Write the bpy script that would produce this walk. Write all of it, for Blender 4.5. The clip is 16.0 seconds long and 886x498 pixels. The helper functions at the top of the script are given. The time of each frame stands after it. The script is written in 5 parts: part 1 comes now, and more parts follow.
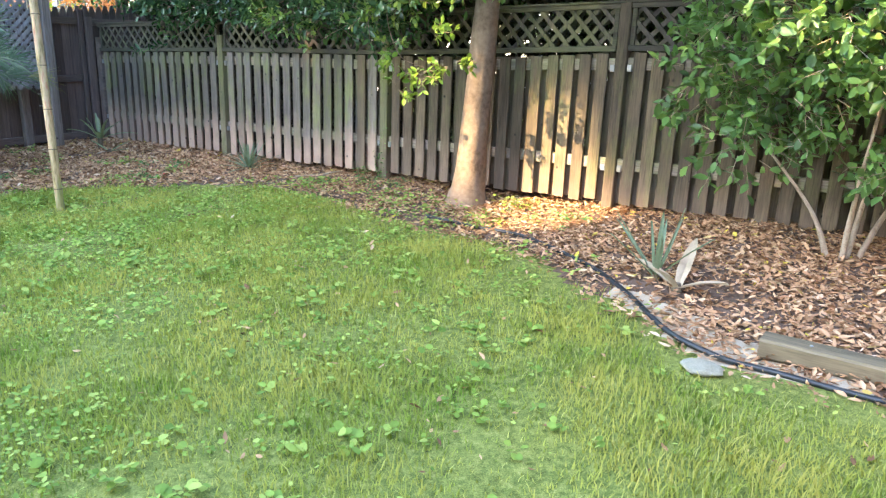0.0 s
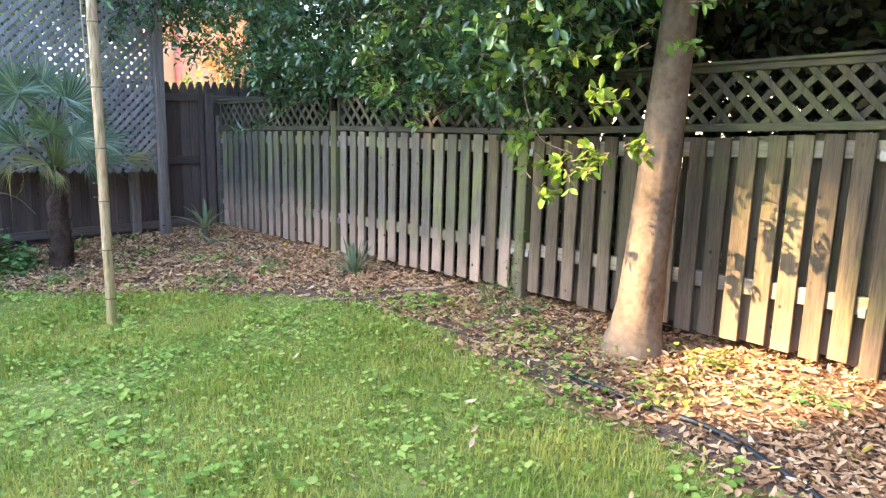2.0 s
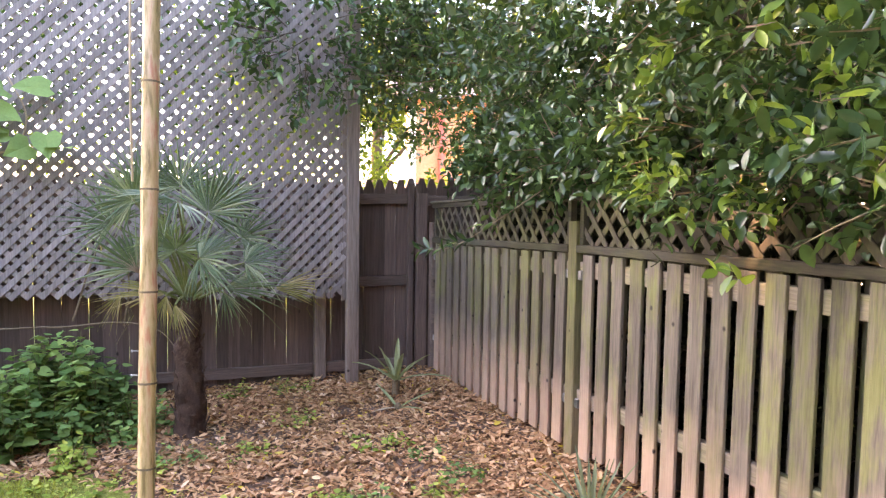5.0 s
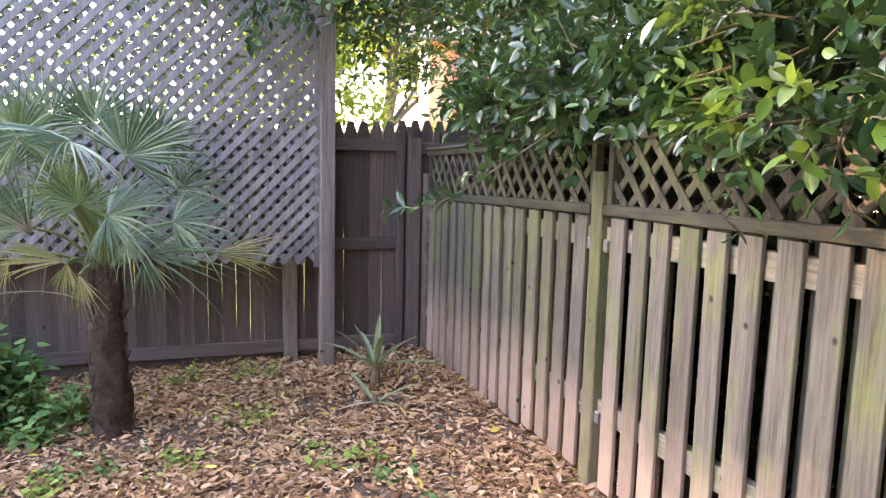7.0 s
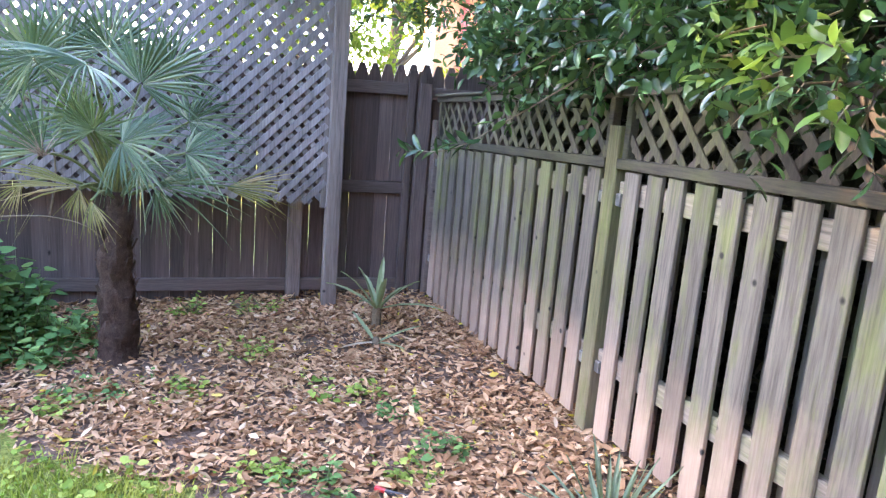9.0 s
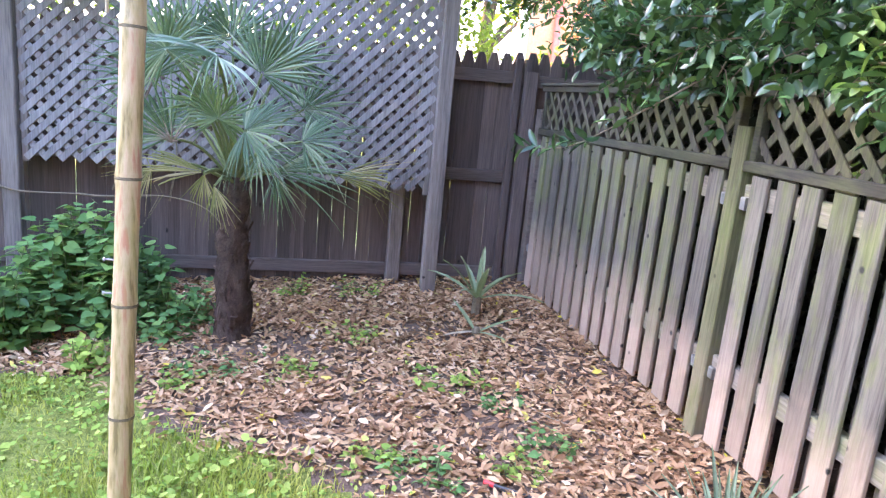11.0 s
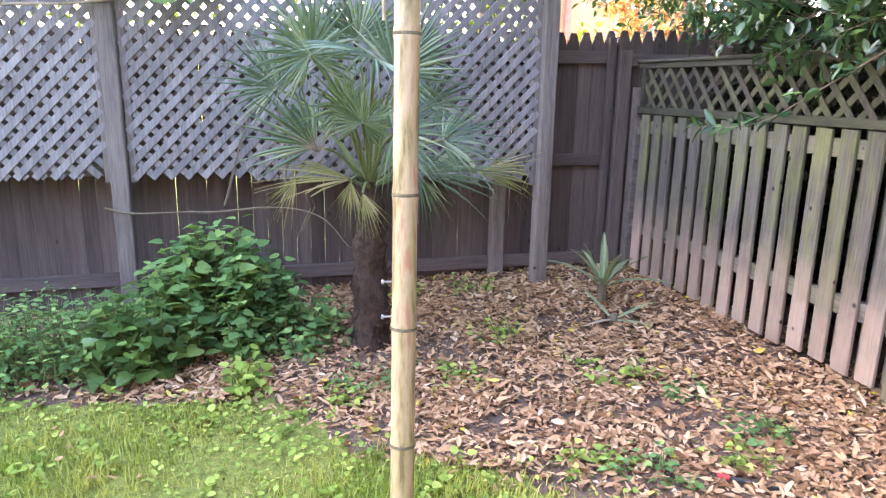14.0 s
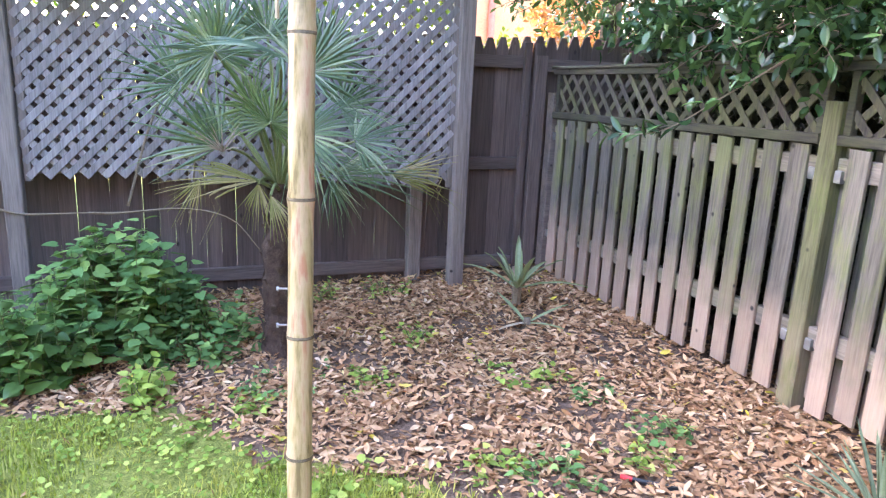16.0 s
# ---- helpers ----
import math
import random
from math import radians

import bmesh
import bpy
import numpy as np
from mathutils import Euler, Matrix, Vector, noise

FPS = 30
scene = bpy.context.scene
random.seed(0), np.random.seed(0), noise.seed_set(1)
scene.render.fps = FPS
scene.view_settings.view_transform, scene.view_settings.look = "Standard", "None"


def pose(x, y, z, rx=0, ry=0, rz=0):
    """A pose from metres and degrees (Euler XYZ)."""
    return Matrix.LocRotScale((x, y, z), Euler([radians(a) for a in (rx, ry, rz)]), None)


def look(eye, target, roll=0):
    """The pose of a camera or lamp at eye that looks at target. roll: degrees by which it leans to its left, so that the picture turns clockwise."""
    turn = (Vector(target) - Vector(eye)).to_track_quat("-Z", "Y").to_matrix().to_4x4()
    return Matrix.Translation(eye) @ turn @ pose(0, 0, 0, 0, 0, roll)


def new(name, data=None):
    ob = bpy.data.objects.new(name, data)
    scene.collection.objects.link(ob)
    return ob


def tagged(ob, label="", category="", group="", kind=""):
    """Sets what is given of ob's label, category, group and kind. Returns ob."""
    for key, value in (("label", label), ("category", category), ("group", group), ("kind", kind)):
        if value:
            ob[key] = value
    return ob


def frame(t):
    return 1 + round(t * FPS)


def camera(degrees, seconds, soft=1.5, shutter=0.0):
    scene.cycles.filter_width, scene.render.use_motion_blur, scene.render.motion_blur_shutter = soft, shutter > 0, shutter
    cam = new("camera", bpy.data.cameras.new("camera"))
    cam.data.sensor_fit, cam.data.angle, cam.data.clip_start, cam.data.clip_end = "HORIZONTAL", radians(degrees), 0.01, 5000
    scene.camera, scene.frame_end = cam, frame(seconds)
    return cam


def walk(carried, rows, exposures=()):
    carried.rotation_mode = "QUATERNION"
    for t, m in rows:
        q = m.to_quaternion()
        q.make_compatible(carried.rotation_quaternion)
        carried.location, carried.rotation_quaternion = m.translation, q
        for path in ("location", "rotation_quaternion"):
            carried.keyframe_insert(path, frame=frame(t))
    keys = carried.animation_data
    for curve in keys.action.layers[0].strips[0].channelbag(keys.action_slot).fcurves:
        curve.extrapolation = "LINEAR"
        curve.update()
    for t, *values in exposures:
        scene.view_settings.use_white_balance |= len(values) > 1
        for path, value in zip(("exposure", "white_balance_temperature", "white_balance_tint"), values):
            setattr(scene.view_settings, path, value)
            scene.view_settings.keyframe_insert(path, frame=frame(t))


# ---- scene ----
cam = camera(62.3, 16.0, 1.25)
PATH = [
    (0, (0.274, 0.106, 1.408), (1.849, 1.199, 0.839), 2.2),
    (0.5, (0.62, 0.396, 1.409), (2.055, 1.698, 0.914), 1.3),
    (1, (1.028, 0.647, 1.417), (2.372, 2.05, 0.941), 0.9),
    (1.5, (1.408, 0.929, 1.399), (2.786, 2.307, 0.949), 1.5),
    (2, (1.842, 1.155, 1.376), (3.155, 2.613, 0.986), 1.5),
    (2.2, (1.986, 1.266, 1.375), (3.235, 2.788, 1.021), 1.2),
    (2.5, (2.219, 1.448, 1.378), (3.39, 3.031, 1.03), 1.7),
    (3, (2.648, 1.794, 1.429), (3.712, 3.462, 1.133), 1.2),
    (3.5, (3.028, 2.097, 1.441), (3.957, 3.853, 1.208), 0.6),
    (4, (3.117, 2.47, 1.456), (3.946, 4.278, 1.249), 0.9),
    (4.5, (3.308, 2.893, 1.401), (4.032, 4.751, 1.251), 1.2),
    (4.6, (3.371, 2.961, 1.41), (4.075, 4.826, 1.256), 0.9),
    (4.7, (3.422, 3.049, 1.421), (4.108, 4.921, 1.269), 0.6),
    (6.8, (4.017, 4.2, 1.393), (4.68, 6.072, 1.158), 1.7),
    (7, (4.069, 4.23, 1.36), (4.69, 6.111, 1.086), 1.4),
    (7.5, (4.007, 4.21, 1.365), (4.616, 6.077, 0.991), 2.2),
    (8, (4.002, 4.219, 1.294), (4.629, 6.078, 0.907), 3.5),
    (10.3, (3.951, 4.211, 1.394), (4.565, 6.062, 0.95), 6.0),
    (10.5, (3.948, 4.221, 1.393), (4.528, 6.082, 0.942), 6.1),
    (11, (3.842, 4.259, 1.39), (4.276, 6.152, 0.913), 5.4),
    (11.5, (3.69, 4.294, 1.413), (3.924, 6.218, 0.923), 4.6),
    (12, (3.562, 4.389, 1.417), (3.572, 6.33, 0.936), 3.5),
    (12.5, (3.368, 4.586, 1.38), (3.253, 6.528, 0.915), 3.2),
    (13, (3.202, 4.614, 1.358), (3.222, 6.559, 0.891), 2.7),
    (13.5, (3.084, 4.538, 1.365), (3.379, 6.447, 0.847), 1.5),
    (14, (3.077, 4.541, 1.373), (3.543, 6.417, 0.859), 1.0),
    (14.5, (3.157, 4.545, 1.394), (3.753, 6.388, 0.899), 0.9),
    (15, (3.167, 4.559, 1.382), (3.816, 6.385, 0.886), 1.4),
    (15.5, (3.163, 4.558, 1.379), (3.822, 6.377, 0.875), 2.1),
    (16, (3.159, 4.558, 1.378), (3.814, 6.379, 0.873), 2.6),
]
walk(cam, [(t, look(eye, target, roll)) for t, eye, target, roll in PATH], [(0, 3.65, 5900, 8), (0.5, 3.87, 5750, 10), (1, 3.68, 6150, 10), (2, 3.69, 6050, 11), (3, 3.77, 7000, 22), (4.6, 4.0, 8000, 31), (7, 4.26, 7300, 28), (8, 4.35, 6200, 24), (10.5, 4.4, 6150, 25), (11.5, 4.53, 6300, 27), (12.5, 4.44, 6700, 27), (13.5, 4.46, 7050, 27), (14.2, 4.42, 6750, 27), (16, 4.41, 6400, 25)])

# ---- world, sun ----
SUN_AZ, SUN_EL = 150.0, 33.0          # heading of the sun, counter-clockwise from +x, and its height
world = bpy.data.worlds.new("world")
scene.world = world
world.use_nodes = True
wn = world.node_tree
sky = wn.nodes.new("ShaderNodeTexSky")
sky.sky_type, sky.sun_disc = "NISHITA", False
sky.sun_elevation, sky.sun_rotation = radians(SUN_EL), radians(90 - SUN_AZ)
wn.nodes["Background"].inputs["Strength"].default_value = 0.15
wn.links.new(sky.outputs[0], wn.nodes["Background"].inputs["Color"])
to_sun = Vector((math.cos(radians(SUN_AZ)) * math.cos(radians(SUN_EL)), math.sin(radians(SUN_AZ)) * math.cos(radians(SUN_EL)), math.sin(radians(SUN_EL))))
sun_data = bpy.data.lights.new("sun", "SUN")
sun_data.energy, sun_data.angle, sun_data.color = 3.2, radians(0.5), (1.0, 0.69, 0.37)
sun = new("sun", sun_data)
sun.matrix_world = look(to_sun * 30, (0, 0, 0))

rng = np.random.default_rng(7)

# ---- the lie of the land ----
BED_Y = (-6, 0.8, 1.25, 2.4, 3.4, 4.4, 4.95, 5.7, 6.6, 6.85, 7.06, 7.7, 7.9, 8.1, 8.75, 9.3)
BED_X = (3.35, 3.45, 3.7, 4.35, 4.5, 4.78, 4.8, 4.7, 4.15, 3.95, 3.6, 3.07, 2.3, 1.57, 0.28, -1.5)
FENCE_X, SCREEN_Y, BACK_Y = 5.57, 8.98, 9.30


def ground_z(x, y):
    """Height of the ground: a gentle fall towards the far corner, a shallow hollow in the lawn, a raised bed by the near fence."""
    xx, yy = np.clip(x, -4, 7), np.clip(y, -4, 11)
    lie = 0.04 * (xx - 4) - 0.025 * (yy - 4) - 0.02
    raised = 0.10 * np.clip((3 - yy) / 2, 0, 1) * np.clip((xx - 3.5) / 1.0, 0, 1)
    hollow = 0.085 * np.exp(-((xx - 3.0) / 1.6) ** 2 - ((yy - 6.4) / 1.5) ** 2)
    return lie + raised - hollow


def bed(x, y):
    """How far a place lies inside the mulched bed, in metres; below 0 is lawn."""
    return x - np.interp(y, BED_Y, BED_X)


# ---- materials ----
def nodes_of(name):
    mat = bpy.data.materials.new(name)
    mat.use_nodes = True
    nt = mat.node_tree
    return mat, nt, nt.nodes["Principled BSDF"]


def add(nt, kind, **values):
    n = nt.nodes.new(kind)
    for k, v in values.items():
        n.inputs[k.replace("_", " ")].default_value = v
    return n


def ramp(nt, fac, stops):
    n = nt.nodes.new("ShaderNodeValToRGB")
    els = n.color_ramp.elements
    while len(els) < len(stops):
        els.new(0.5)
    for e, (p, c) in zip(els, stops):
        e.position, e.color = p, (*c, 1)
    nt.links.new(fac, n.inputs[0])
    return n.outputs[0]


def mix(nt, fac, a, b, blend="MIX"):
    n = nt.nodes.new("ShaderNodeMix")
    n.data_type, n.blend_type = "RGBA", blend
    for s, v in ((n.inputs[0], fac), (n.inputs[6], a), (n.inputs[7], b)):
        if hasattr(v, "links"):
            nt.links.new(v, s)
        else:
            s.default_value = v if isinstance(v, (int, float)) else (*v, 1)
    return n.outputs[2]


def noise_tex(nt, vec, scale, detail=4.0, rough=0.55):
    n = add(nt, "ShaderNodeTexNoise", Scale=scale, Detail=detail, Roughness=rough)
    nt.links.new(vec, n.inputs["Vector"])
    return n.outputs[0]


def bump(nt, bsdf, height, strength, distance=0.01):
    n = add(nt, "ShaderNodeBump", Strength=strength, Distance=distance)
    nt.links.new(height, n.inputs["Height"])
    nt.links.new(n.outputs[0], bsdf.inputs["Normal"])


def world_pos(nt):
    return nt.nodes.new("ShaderNodeNewGeometry").outputs["Position"]


def wood(name, dark, light, along, algae=0.0, pale=0.0, rough=0.85, tone=(0.75, 1.25), patchy=0.0):
    """Weathered boards: grain along one axis, tone by the board, algae in patches, paler feet."""
    mat, nt, bsdf = nodes_of(name)
    co = nt.nodes.new("ShaderNodeTexCoord").outputs["Object"]
    info = nt.nodes.new("ShaderNodeObjectInfo")
    off = nt.nodes.new("ShaderNodeVectorMath")
    off.operation = "MULTIPLY_ADD"
    comb = nt.nodes.new("ShaderNodeCombineXYZ")
    for i in range(3):
        nt.links.new(info.outputs["Random"], comb.inputs[i])
    nt.links.new(comb.outputs[0], off.inputs[0])
    off.inputs[1].default_value = (37, 53, 71)
    nt.links.new(co, off.inputs[2])
    stretch = nt.nodes.new("ShaderNodeMapping")
    stretch.inputs["Scale"].default_value = [0.06 if a == along else 1.0 for a in "xyz"]
    nt.links.new(off.outputs[0], stretch.inputs[0])
    grain = noise_tex(nt, stretch.outputs[0], 110, 5, 0.65)
    broad = noise_tex(nt, stretch.outputs[0], 14, 3)
    col = ramp(nt, grain, [(0.31, dark), (0.62, light)])
    col = mix(nt, 0.42, col, ramp(nt, broad, [(0.3, [c * 0.45 for c in dark]), (0.7, light)]), "MIX")
    pos = world_pos(nt)
    if pale:
        sep = nt.nodes.new("ShaderNodeSeparateXYZ")
        nt.links.new(pos, sep.inputs[0])
        wob = nt.nodes.new("ShaderNodeMath")
        wob.operation = "MULTIPLY_ADD"
        nt.links.new(noise_tex(nt, off.outputs[0], 4), wob.inputs[0])
        wob.inputs[1].default_value = 0.55
        nt.links.new(sep.outputs[2], wob.inputs[2])
        foot_fade = ramp(nt, wob.outputs[0], [(0.44, (1, 1, 1)), (0.80, (0, 0, 0))])
        m = nt.nodes.new("ShaderNodeMath")
        m.operation = "MULTIPLY"
        nt.links.new(foot_fade, m.inputs[0])
        m.inputs[1].default_value = pale
        foot = mix(nt, grain, (0.30, 0.19, 0.135), (0.54, 0.385, 0.29))
        col = mix(nt, m.outputs[0], col, foot)
    if algae:
        drip = nt.nodes.new("ShaderNodeMapping")
        drip.inputs["Scale"].default_value = [0.3 if a == along else 1.0 for a in "xyz"]
        nt.links.new(off.outputs[0], drip.inputs[0])
        patch = mix(nt, 0.4, noise_tex(nt, drip.outputs[0], 13, 6, 0.7), noise_tex(nt, pos, 1.3, 3))
        low = ramp(nt, patch, [(0.46 + patchy, (0, 0, 0)), (0.57 + patchy, (algae, algae, algae))])
        if pale:
            low = mix(nt, m.outputs[0], low, (0.05, 0.05, 0.05))
        col = mix(nt, low, col, mix(nt, grain, (0.09, 0.105, 0.02), (0.235, 0.265, 0.075)))
    knots = add(nt, "ShaderNodeTexVoronoi", Scale=6.0)
    nt.links.new(off.outputs[0], knots.inputs["Vector"])
    col = mix(nt, ramp(nt, knots.outputs["Distance"], [(0.04, (1, 1, 1)), (0.085, (0, 0, 0))]), col, [c * 0.35 for c in dark])
    hue = add(nt, "ShaderNodeHueSaturation")
    vary = nt.nodes.new("ShaderNodeMapRange")
    vary.inputs["To Min"].default_value, vary.inputs["To Max"].default_value = tone
    nt.links.new(info.outputs["Random"], vary.inputs["Value"])
    nt.links.new(vary.outputs[0], hue.inputs["Value"])
    nt.links.new(col, hue.inputs["Color"])
    nt.links.new(hue.outputs[0], bsdf.inputs["Base Color"])
    bsdf.inputs["Roughness"].default_value = rough
    bump(nt, bsdf, grain, 0.35, 0.003)
    return mat


def leaf_mat(name, stops, rough=0.4, glow=0.35, through_colour=(0.35, 0.5, 0.06), straw=0.0):
    """Leaves: a colour for each leaf, a little light let through."""
    mat, nt, bsdf = nodes_of(name)
    isl = nt.nodes.new("ShaderNodeNewGeometry").outputs["Random Per Island"]
    col = ramp(nt, isl, stops)
    pos = world_pos(nt)
    fleck = noise_tex(nt, pos, 60, 3)
    col = mix(nt, 0.25, col, ramp(nt, fleck, [(0.3, (0.25, 0.25, 0.25)), (0.7, (1, 1, 1))]), "MULTIPLY")
    if straw:
        dry = ramp(nt, noise_tex(nt, pos, 2.4, 5, 0.7), [(0.37, (0, 0, 0)), (0.55, (straw, straw, straw))])
        col = mix(nt, dry, col, (0.50, 0.43, 0.10))
        lush = ramp(nt, noise_tex(nt, pos, 0.9, 3), [(0.45, (0, 0, 0)), (0.7, (0.6, 0.6, 0.6))])
        col = mix(nt, lush, col, (0.13, 0.25, 0.03))
    nt.links.new(col, bsdf.inputs["Base Color"])
    bsdf.inputs["Roughness"].default_value = rough
    bsdf.inputs["Specular IOR Level"].default_value = 0.5 if rough < 0.45 else 0.12
    if glow:
        tr = nt.nodes.new("ShaderNodeBsdfTranslucent")
        nt.links.new(mix(nt, 0.5, col, through_colour), tr.inputs["Color"])
        sh = nt.nodes.new("ShaderNodeMixShader")
        sh.inputs[0].default_value = glow
        nt.links.new(bsdf.outputs[0], sh.inputs[1])
        nt.links.new(tr.outputs[0], sh.inputs[2])
        nt.links.new(sh.outputs[0], nt.nodes["Material Output"].inputs["Surface"])
    return mat


def rough_mat(name, stops, scale, rough=0.9, relief=0.6, fine=8.0, depth=0.01):
    """A mottled surface with two scales of variation."""
    mat, nt, bsdf = nodes_of(name)
    pos = world_pos(nt)
    a, b = noise_tex(nt, pos, scale, 6, 0.65), noise_tex(nt, pos, scale * fine, 4)
    both = mix(nt, 0.45, a, b)
    nt.links.new(ramp(nt, both, stops), bsdf.inputs["Base Color"])
    bsdf.inputs["Roughness"].default_value = rough
    bsdf.inputs["Specular IOR Level"].default_value = 0.2
    bump(nt, bsdf, both, relief, depth)
    return mat


M_PICKET = wood("weathered_picket", (0.052, 0.045, 0.036), (0.195, 0.168, 0.134), "z", algae=0.55, pale=0.88, tone=(0.72, 1.15), patchy=0.01)
# pickets with less algae, their colour also darkened for shade near the tree
M_PICKET_SHADE = wood("weathered_picket_shade_tone", (0.036, 0.026, 0.015), (0.155, 0.115, 0.068), "z", algae=0.3, pale=0.25, tone=(0.65, 1.15), patchy=0.05)
M_RAIL = wood("weathered_rail", (0.10, 0.082, 0.062), (0.29, 0.235, 0.185), "y", algae=0.4)
M_POST = wood("mossy_post", (0.075, 0.075, 0.03), (0.22, 0.205, 0.10), "z", algae=0.95, pale=0.4)
M_SLAT = wood("lattice_slat", (0.03, 0.024, 0.019), (0.082, 0.065, 0.05), "z", algae=0.3)
M_TRIM = wood("dark_trim", (0.022, 0.02, 0.015), (0.075, 0.064, 0.046), "y", algae=0.2)
M_BACK = wood("dark_fence_board", (0.055, 0.041, 0.036), (0.14, 0.105, 0.088), "z", tone=(0.7, 1.3))
M_BACKRAIL = wood("dark_fence_rail", (0.07, 0.054, 0.046), (0.175, 0.135, 0.112), "x")
M_SCREEN = wood("grey_lattice", (0.13, 0.12, 0.115), (0.30, 0.275, 0.26), "z", tone=(0.8, 1.2))
M_SCREENPOST = wood("grey_post", (0.09, 0.075, 0.062), (0.235, 0.195, 0.165), "z")
M_TIMBER = wood("landscape_timber", (0.10, 0.078, 0.04), (0.27, 0.21, 0.12), "y")
M_SOIL = rough_mat("bed_soil", [(0.25, (0.07, 0.045, 0.03)), (0.55, (0.16, 0.105, 0.075)), (0.8, (0.26, 0.185, 0.13))], 9, relief=0.9, depth=0.03)
M_TURF = rough_mat("turf_soil", [(0.34, (0.06, 0.07, 0.015)), (0.48, (0.17, 0.20, 0.04)), (0.58, (0.27, 0.29, 0.07)), (0.68, (0.42, 0.36, 0.14))], 30, relief=1.0, fine=6.0, depth=0.02)
M_FARGROUND = rough_mat("far_lawn", [(0.3, (0.12, 0.15, 0.03)), (0.5, (0.20, 0.24, 0.045)), (0.7, (0.32, 0.33, 0.08))], 12)
M_SAND = rough_mat("pale_sand", [(0.3, (0.36, 0.29, 0.2)), (0.7, (0.55, 0.46, 0.34))], 14)
M_STONE = rough_mat("pale_stone", [(0.3, (0.19, 0.175, 0.12)), (0.7, (0.40, 0.37, 0.28))], 26)
M_BARK = rough_mat("smooth_grey_bark", [(0.30, (0.075, 0.052, 0.034)), (0.43, (0.155, 0.112, 0.076)), (0.56, (0.21, 0.155, 0.108)), (0.7, (0.28, 0.215, 0.155))], 4, relief=0.7, fine=7.0, depth=0.015)
M_DARKBARK = rough_mat("dark_bark", [(0.3, (0.035, 0.028, 0.02)), (0.7, (0.10, 0.08, 0.06))], 10, depth=0.02)
M_TWIG = rough_mat("twig_bark", [(0.3, (0.10, 0.08, 0.05)), (0.7, (0.24, 0.19, 0.13))], 20)
M_PALEBARK = rough_mat("pale_shrub_bark", [(0.3, (0.22, 0.16, 0.11)), (0.7, (0.45, 0.36, 0.26))], 16)
M_FIBRE = rough_mat("palm_fibre", [(0.3, (0.035, 0.022, 0.017)), (0.55, (0.10, 0.066, 0.05)), (0.8, (0.25, 0.18, 0.135))], 26, relief=1.0, depth=0.02)
M_GRASS = leaf_mat("grass_blades", [(0.0, (0.065, 0.10, 0.012)), (0.35, (0.19, 0.26, 0.03)), (0.75, (0.37, 0.43, 0.065)), (1.0, (0.60, 0.55, 0.22))], 0.75, 0.3, straw=0.8)
M_CLOVER = leaf_mat("lawn_weed_leaves", [(0.0, (0.14, 0.23, 0.045)), (0.5, (0.28, 0.40, 0.075)), (1.0, (0.50, 0.57, 0.14))], 0.5, 0.3)
M_LITTER = leaf_mat("fallen_leaves", [(0.0, (0.17, 0.09, 0.045)), (0.25, (0.345, 0.19, 0.098)), (0.6, (0.54, 0.322, 0.172)), (0.93, (0.67, 0.445, 0.26)), (0.97, (0.74, 0.56, 0.38)), (0.985, (0.6, 0.45, 0.12)), (1.0, (0.7, 0.58, 0.06))], 0.8, 0.12, (0.5, 0.3, 0.12))
M_LAUREL = leaf_mat("evergreen_leaves", [(0.0, (0.02, 0.05, 0.024)), (0.6, (0.042, 0.095, 0.038)), (0.92, (0.075, 0.15, 0.05)), (1.0, (0.14, 0.24, 0.06))], 0.22, 0.14, (0.2, 0.4, 0.06))
M_LIME = leaf_mat("young_leaves", [(0.0, (0.06, 0.13, 0.02)), (0.6, (0.13, 0.235, 0.03)), (1.0, (0.28, 0.38, 0.045))], 0.32, 0.3)
M_DEEP = leaf_mat("deep_foliage", [(0.0, (0.014, 0.03, 0.01)), (0.7, (0.035, 0.07, 0.018)), (1.0, (0.07, 0.13, 0.025))], 0.4, 0.25)
# near-black leaf colour stands in for the shade behind the side fence
M_SHADE_BACKING = leaf_mat("shade_coloured_backing", [(0.0, (0.018, 0.02, 0.01)), (0.7, (0.042, 0.045, 0.022)), (1.0, (0.09, 0.085, 0.045))], 0.6, 0.0)
M_SHRUB = leaf_mat("shrub_leaves", [(0.0, (0.04, 0.095, 0.025)), (0.6, (0.09, 0.185, 0.045)), (1.0, (0.19, 0.32, 0.07))], 0.4, 0.22)
M_NETTLE = leaf_mat("broad_weed_leaves", [(0.0, (0.065, 0.15, 0.05)), (0.6, (0.15, 0.29, 0.095)), (1.0, (0.31, 0.47, 0.14))], 0.62, 0.25)
M_YELLOWLEAF = leaf_mat("yellow_green_leaves", [(0.0, (0.07, 0.12, 0.015)), (1.0, (0.22, 0.26, 0.03))], 0.6, 0.3)
M_REDLEAF = leaf_mat("salmon_leaves", [(0.0, (0.24, 0.09, 0.04)), (0.6, (0.36, 0.17, 0.06)), (1.0, (0.38, 0.26, 0.09))], 0.6, 0.3, (0.4, 0.2, 0.06))
M_PALM = leaf_mat("palm_blades", [(0.0, (0.045, 0.085, 0.045)), (0.6, (0.10, 0.165, 0.09)), (1.0, (0.30, 0.35, 0.21))], 0.44, 0.22)
M_PALMYOUNG = leaf_mat("young_palm_blades", [(0.0, (0.08, 0.135, 0.06)), (1.0, (0.2, 0.27, 0.12))], 0.4, 0.3)
M_PALMDRY = leaf_mat("drying_palm_blades", [(0.0, (0.17, 0.18, 0.06)), (0.6, (0.32, 0.28, 0.12)), (1.0, (0.45, 0.36, 0.2))], 0.5, 0.25)
M_PETIOLE = rough_mat("palm_petiole", [(0.3, (0.09, 0.12, 0.04)), (0.7, (0.2, 0.22, 0.09))], 20, 0.5)
